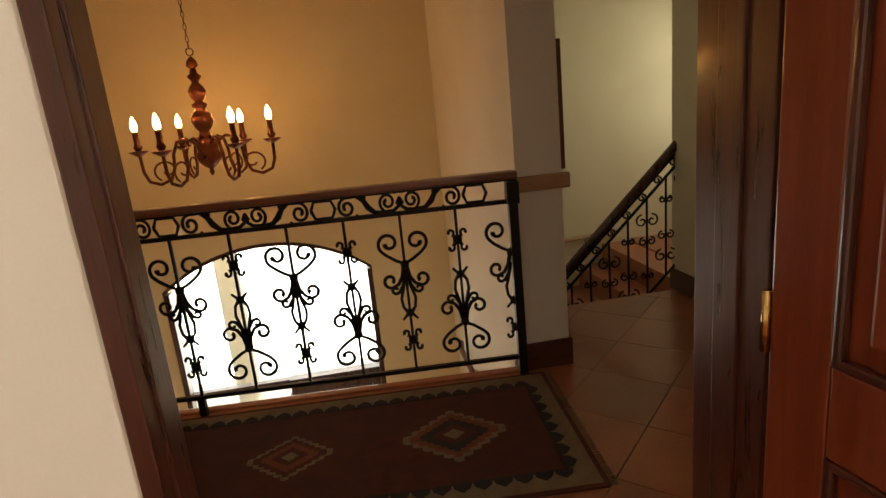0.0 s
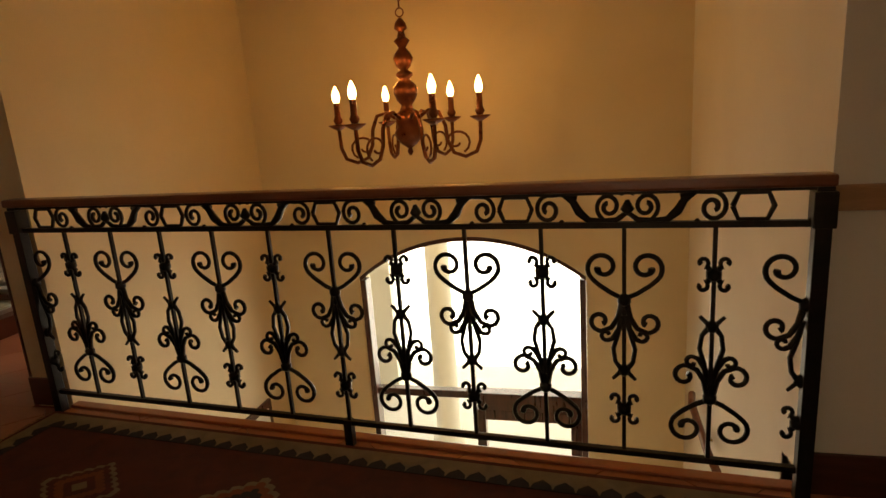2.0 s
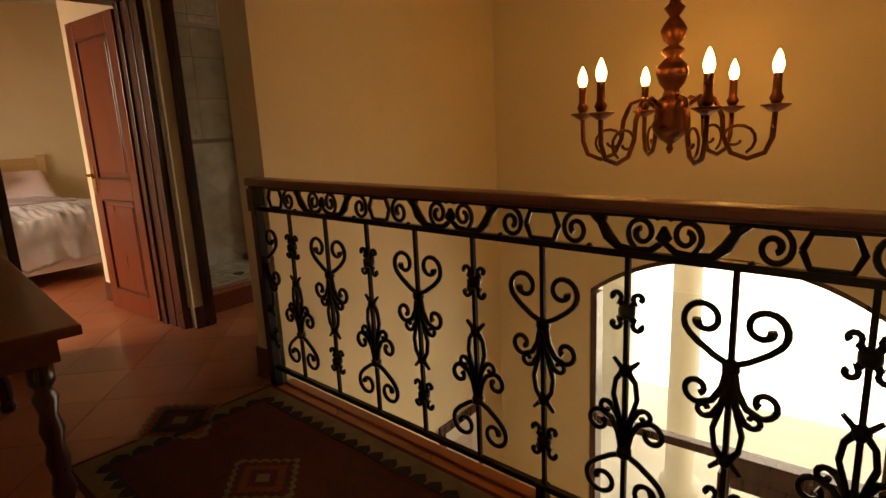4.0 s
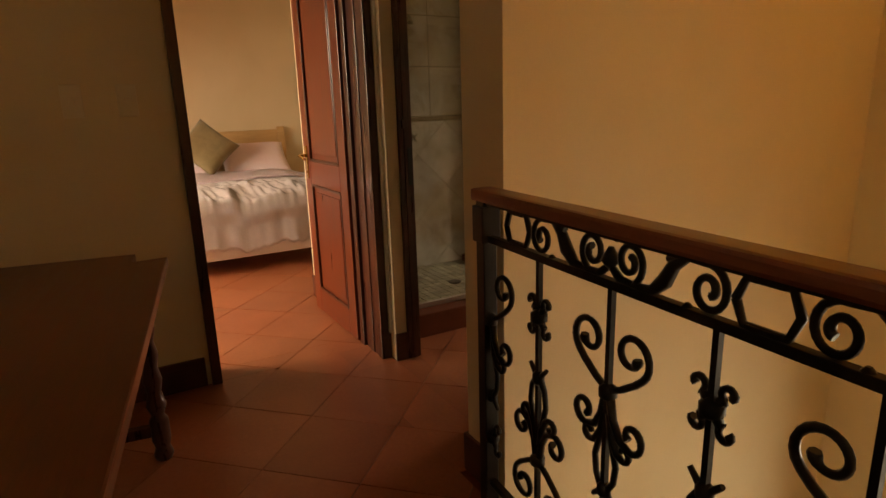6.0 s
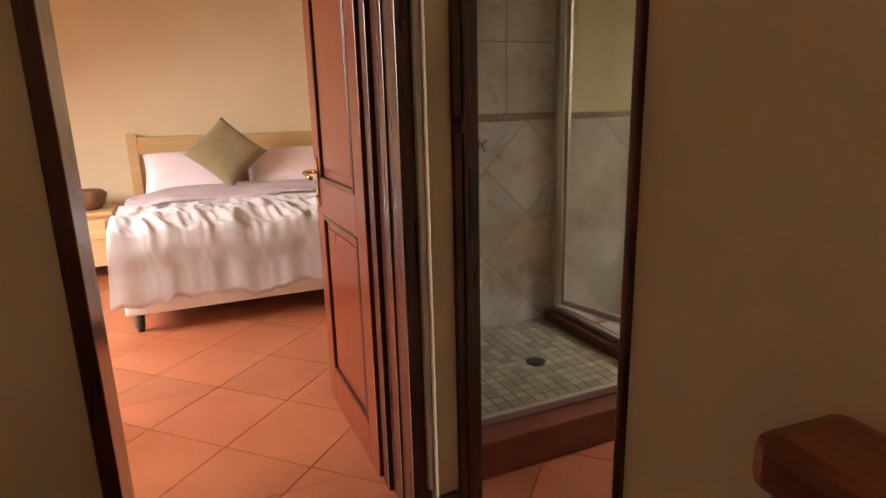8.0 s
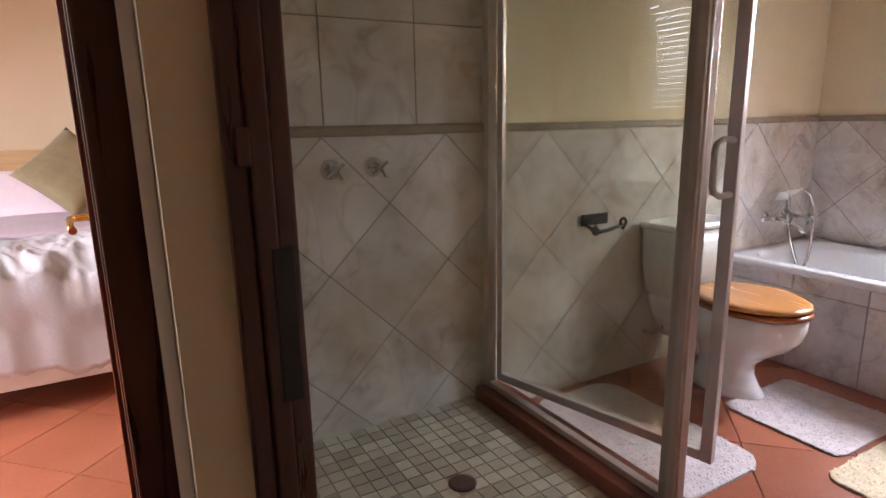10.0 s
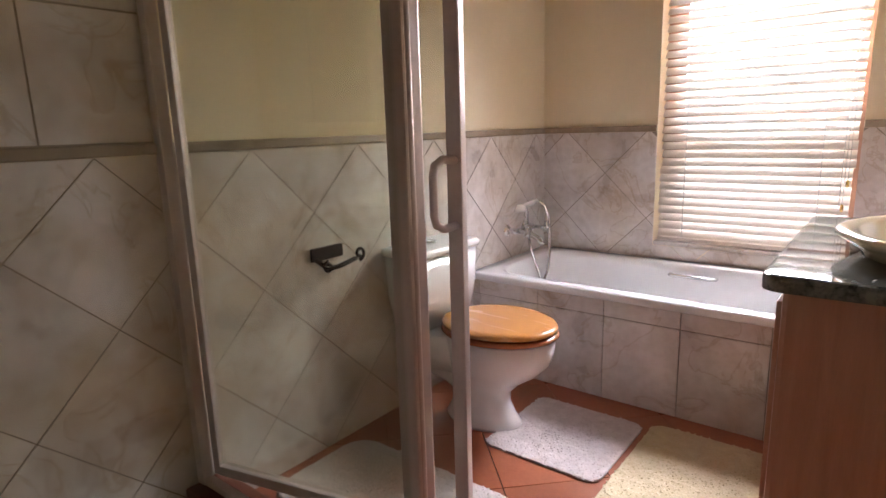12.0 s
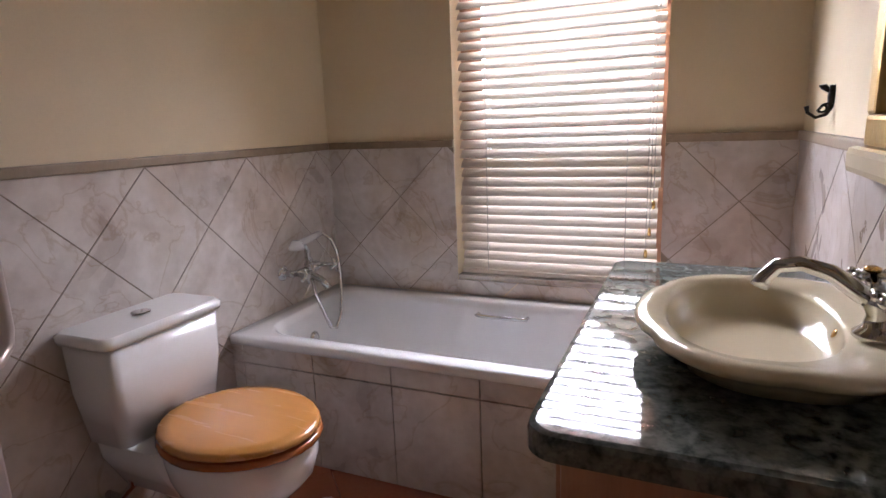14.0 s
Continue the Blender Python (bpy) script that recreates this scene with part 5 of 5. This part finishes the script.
# ---- shower ----
PX, PY = -3.63, 3.80
KX, KY = -3.585, 3.805
kb = thing("shower_kerb", "red terracotta kerb round the shower floor", "kerb")
part("kerb", bx(-4.555, KX + 0.065, KY - 0.065, KY + 0.065, 0.0, 0.135, 0.006), SHADED_KERB, kb)
part("kerb", bx(KX - 0.065, KX + 0.065, 2.702, KY - 0.0655, 0.0, 0.135, 0.006), SHADED_KERB, kb)
sc = thing("shower_enclosure", "bronze aluminium shower enclosure of clear glass, door ajar", "shower", (0, 0, 0))
TOP = 1.98
for x, y in ((PX, PY), (-4.535, PY), (PX, 2.735)):
    wx, wy = (0.025, 0.025) if (x, y) == (PX, PY) else ((0.02, 0.018) if y > 3 else (0.018, 0.032))
    bm = bmesh.new()
    box(bm, x - wx, x + wx, y - wy, y + wy, 0.136, TOP, 0.005)
    if y > 3 and x > -4:
        tube(bm, [(x + 0.020, y - 0.010, 0.14), (x + 0.020, y - 0.010, TOP)], 0.009, 8)
    part("post", bm, ALU, sc)
part("rail", bx(PX - 0.014, PX + 0.014, 2.768, PY - 0.025, 0.136, 0.166, 0.004), ALU, sc)
part("rail", bx(PX - 0.014, PX + 0.014, 2.768, PY - 0.025, TOP - 0.03, TOP, 0.004), ALU, sc)
part("rail", bx(-4.514, PX - 0.025, PY - 0.014, PY + 0.014, 0.136, 0.160, 0.004), ALU, sc)
part("rail", bx(-4.514, PX - 0.025, PY - 0.014, PY + 0.014, TOP - 0.03, TOP, 0.004), ALU, sc)
g = part("pane", bx(PX - 0.003, PX + 0.003, 2.765, PY - 0.02, 0.16, TOP - 0.03), SGLASS, sc, "clear glass")
g.visible_shadow = False
sd = part("shower_door", bx(0, 0.026, -0.012, 0.012, 0.168, TOP - 0.035, 0.004), ALU, sc, "glass shower door standing ajar")
sd.matrix_basis = pose(-4.508, 3.826, 0, 0, 0, 14.0)
DW = 0.868
for b in ((DW - 0.036, DW, 0.168, TOP - 0.035), (0.027, DW - 0.037, 0.168, 0.202), (0.027, DW - 0.037, TOP - 0.063, TOP - 0.035)):
    part("door_frame", bx(b[0], b[1], -0.016, 0.016, b[2], b[3], 0.004), ALU, sd)
g = part("door_pane", bx(0.02, DW - 0.02, -0.0025, 0.0025, 0.19, TOP - 0.055), SGLASS, sd, "clear glass")
g.visible_shadow = False
for s in (-1, 1):
    part("door_handle", tube(bmesh.new(), [(DW - 0.015, s * 0.010, 1.145), (DW - 0.028, s * 0.055, 1.149), (DW - 0.036, s * 0.078, 1.137), (DW - 0.038, s * 0.084, 1.115), (DW - 0.038, s * 0.084, 1.03), (DW - 0.036, s * 0.078, 1.008), (DW - 0.028, s * 0.055, 0.996), (DW - 0.015, s * 0.010, 0.998)], 0.0095, 10), ALU, sd, "D-shaped handle")
for y in (3.17, 3.325):
    tv = thing("shower_tap", "chrome shower tap with a cross handle on the tiles", "tap", (-4.548, y, 1.06), "shower taps")
    part("flange", lathe(bmesh.new(), [(0.032, 0), (0.034, 0.006), (0.02, 0.022), (0.013, 0.03), (0.013, 0.055)], sides=18, m=pose(0, 0, 0, 0, 90, 0)), CHROME, tv)
    bm = bmesh.new()
    for a in (35, 125):
        c, d = math.cos(radians(a)), math.sin(radians(a))
        tube(bm, [(0.06, -0.036 * c, -0.036 * d), (0.06, 0.036 * c, 0.036 * d)], 0.006, 8)
    lathe(bm, [(0.012, 0), (0.012, 0.012), (0.006, 0.018)], sides=12, m=pose(0.055, 0, 0, 0, 90, 0))
    part("handle", bm, CHROME, tv)
sh = thing("wall_shower", "chrome shower rose on a short wall arm", "shower head", (-4.548, 3.30, 1.84))
part("arm", tube(bmesh.new(), [(0, 0, 0.03), (0.05, 0, 0.035), (0.10, 0, 0.015)], 0.010, 10), CHROME, sh)
part("rose", lathe(bmesh.new(), [(0.012, 0.02), (0.02, 0.0), (0.038, -0.022), (0.038, -0.03)], sides=18, m=pose(0.105, 0, 0.0, 0, 25, 0)), CHROME, sh)
dn = thing("shower_drain", "dark metal grid drain in the mosaic floor", "drain", (-4.07, 3.38, 0.0985))
part("ring", lathe(bmesh.new(), [(0.045, -0.004), (0.045, 0.001), (0.036, 0.002)], (0, 0, 0), 20), BLACKM, dn)

# ---- tiles ----
D, J = 0.47, 0.003
structure("shower_base", bx(-4.555, PX - 0.066, 2.702, PY - 0.066, 0.0, 0.0875), PALE_GROUT, "grouted shower base", "floor")
base = bpy.data.objects["shower_base"]
proto = None
cnt = 0
rest = bmesh.new()
px0, py0, pitch = -4.553, 2.705, 0.0535
for i in range(17):
    for j in range(19):
        x, y = px0 + (i + 0.5) * pitch, py0 + (j + 0.5) * pitch
        if x > PX - 0.09 or y > PY - 0.085 or (x + 4.07) ** 2 + (y - 3.38) ** 2 < 0.0023:
            continue
        if cnt >= 296:
            box(rest, x - pitch / 2 + 0.0025, x + pitch / 2 - 0.0025, y - pitch / 2 + 0.0025, y + pitch / 2 - 0.0025, 0.086, 0.094)
            continue
        cnt += 1
        if proto is None:
            proto = part("mosaic_tile", bx(-pitch / 2 + 0.0025, pitch / 2 - 0.0025, -pitch / 2 + 0.0025, pitch / 2 - 0.0025, 0.0, 0.008), MOSAIC, base)
            ob = proto
        else:
            ob = new("mosaic_tile", proto.data)
            ob.parent = base
        ob.matrix_basis = pose(x, y, 0.086, random.uniform(-0.5, 0.5), random.uniform(-0.5, 0.5), random.uniform(-1, 1))
if len(rest.verts):
    tagged(part("mosaic_rest", rest, MOSAIC, base), kind="stuff")
else:
    rest.free()


def diamond_wall(owner, to_world, u0, v0, rects, z_high):
    """Diagonal tiles on a wall: u runs along the wall, v is height; a corner lies at (u0, v0)."""
    h = D / 2
    for rect in rects:
        for i in range(-12, 13):
            for j in range(-8, 9):
                if (i + j) % 2:
                    continue
                cu, cv = u0 + i * h, v0 - h + j * h
                q = clip([(cu + h - J, cv), (cu, cv + h - J), (cu - h + J, cv), (cu, cv - h + J)], *rect)
                if q and area(q) > 0.0008:
                    bm = prism(bmesh.new(), q, 0.0, 0.008, to_world)
                    part("tile", bm, MARBLE, owner)


west = bpy.data.objects["wall_bath_west"]
north = bpy.data.objects["wall_bath_north"]
east = bpy.data.objects["wall_bath_east"]
south = bpy.data.objects["wall_bath_south"]
to_w = Matrix(((0, 0, 1, -4.5585), (1, 0, 0, 0), (0, 1, 0, 0), (0, 0, 0, 1)))
to_e = Matrix(((0, 0, -1, -2.5815), (1, 0, 0, 0), (0, 1, 0, 0), (0, 0, 0, 1)))
to_n = Matrix(((1, 0, 0, 0), (0, 0, -1, 6.0785), (0, 1, 0, 0), (0, 0, 0, 1)))
to_s = Matrix(((1, 0, 0, 0), (0, 0, 1, 2.7015), (0, 1, 0, 0), (0, 0, 0, 1)))
DADO = 1.165
diamond_wall(west, to_w, 4.09, DADO, [(2.703, 6.075, 0.002, DADO)], DADO)
diamond_wall(north, to_n, -4.175, 0.945, [(-4.549, WX0, 0.50, DADO), (WX1, -2.59, 0.50, DADO), (WX0 + 0.001, WX1 - 0.001, 0.50, WZ0 - 0.014)], DADO)
diamond_wall(east, to_e, 5.40, DADO, [(5.25, 6.067, 0.50, DADO), (4.0, 5.249, 0.90, DADO)], DADO)
diamond_wall(south, to_s, -4.2, DADO, [(-4.549, -3.66, 0.10, DADO)], DADO)
for owner, m, u0, u1 in ((west, to_w, 2.82 - 0.34, PY - 0.02), (south, to_s, -4.549, -3.62)):
    v = 1.20
    while v < H - 0.01:
        u = u0
        while u < u1:
            q = clip([(u + J, v + J), (u + 0.34 - J, v + J), (u + 0.34 - J, v + 0.34 - J), (u + J, v + 0.34 - J)], max(u0, 2.703) if owner is west else u0, u1, v, H - 0.005)
            if q and area(q) > 0.0008:
                part("tile", prism(bmesh.new(), q, 0.0, 0.008, m), MARBLE, owner)
            u += 0.34
        v += 0.34
bm = bmesh.new()
for a, b, m in ((2.703, 6.062, to_w), (-4.545, WX0 - 0.002, to_n), (WX1 + 0.002, -2.595, to_n), (4.0, 6.062, to_e), (-4.545, -3.62, to_s)):
    prism(bm, [(a, DADO + 0.001), (b, DADO + 0.001), (b, DADO + 0.033), (a, DADO + 0.033)], 0.0, 0.017, m, 0.006)
structure("dado_trim", bm, TRIM, "brown moulded dado strip above the tiles", "trim")
structure("dado_backing", box(box(box(box(bmesh.new(), -4.5598, -4.5532, 2.701, 6.071, 0, DADO), -4.5598, -4.5532, 2.701, PY - 0.02, DADO + 0.001, H - 0.003), -4.553, WX0 - 0.001, 6.0732, 6.0798, 0.5, DADO), WX1 + 0.001, -2.59, 6.0732, 6.0798, 0.5, DADO), PALE_GROUT, "pale tile grout", "grout")

# terracotta floor tiles laid on the diagonal
C1, C2, PIT, G = -2.64, 6.16, 0.545, 0.002


def lay(owner, rects, edge=None):
    """Whole and cut tiles inside the rectangles; edge cuts them off along the balustrade."""
    for rect in rects:
        x0, x1, y0, y1 = rect
        for i in range(-18, 19):
            for j in range(-26, 19):
                s, d = C1 + (i + 0.5) * PIT, C2 + (j + 0.5) * PIT
                cx, cy = (s - d) / 2, (s + d) / 2
                h = PIT / 2 - G * 1.414
                if cx + h < x0 or cx - h > x1 or cy + h < y0 or cy - h > y1:
                    continue
                q = clip([(cx + h, cy), (cx, cy + h), (cx - h, cy), (cx, cy - h)], x0, x1, y0, y1)
                if q and edge:
                    q = clip([tuple((edge @ Vector((*p, 0)))[:2]) for p in q], -9, 9, -9, 0.031)
                    q = [tuple((EDGE @ Vector((*p, 0)))[:2]) for p in q]
                if q and area(q) > 0.0006:
                    bm = prism(bmesh.new(), q, -0.0115, 0.0 + random.uniform(-0.0006, 0.0))
                    part("floor_tile", bm, TERRA, owner)


F = bpy.data.objects
lay(F["floor"], [(-2.1445, 1.0195, 0.34, 2.40)], EDGE.inverted())
lay(F["floor"], [(-3.598, -2.1449, 0.34, 2.361), (1.02, 2.328, 0.34, 2.361), (-3.749, -3.5985, 1.767, 2.53), (-3.598, -3.3345, 2.3615, 2.5785)])
lay(F["floor_4"], [(-3.334, -2.361, 2.3615, 2.5795), (-3.317, -2.601, 2.58, 2.70), (-4.554, -2.582, PY + 0.066, 5.317), (PX + 0.066, -2.582, 2.7005, PY + 0.0655)])
lay(F["floor_3"], [(-7.584, -4.662, -0.79, 4.39), (-4.6615, -3.7505, -0.79, 2.563)])
lay(F["floor_2"], [(1.266, 2.315, 2.3615, 2.949)])
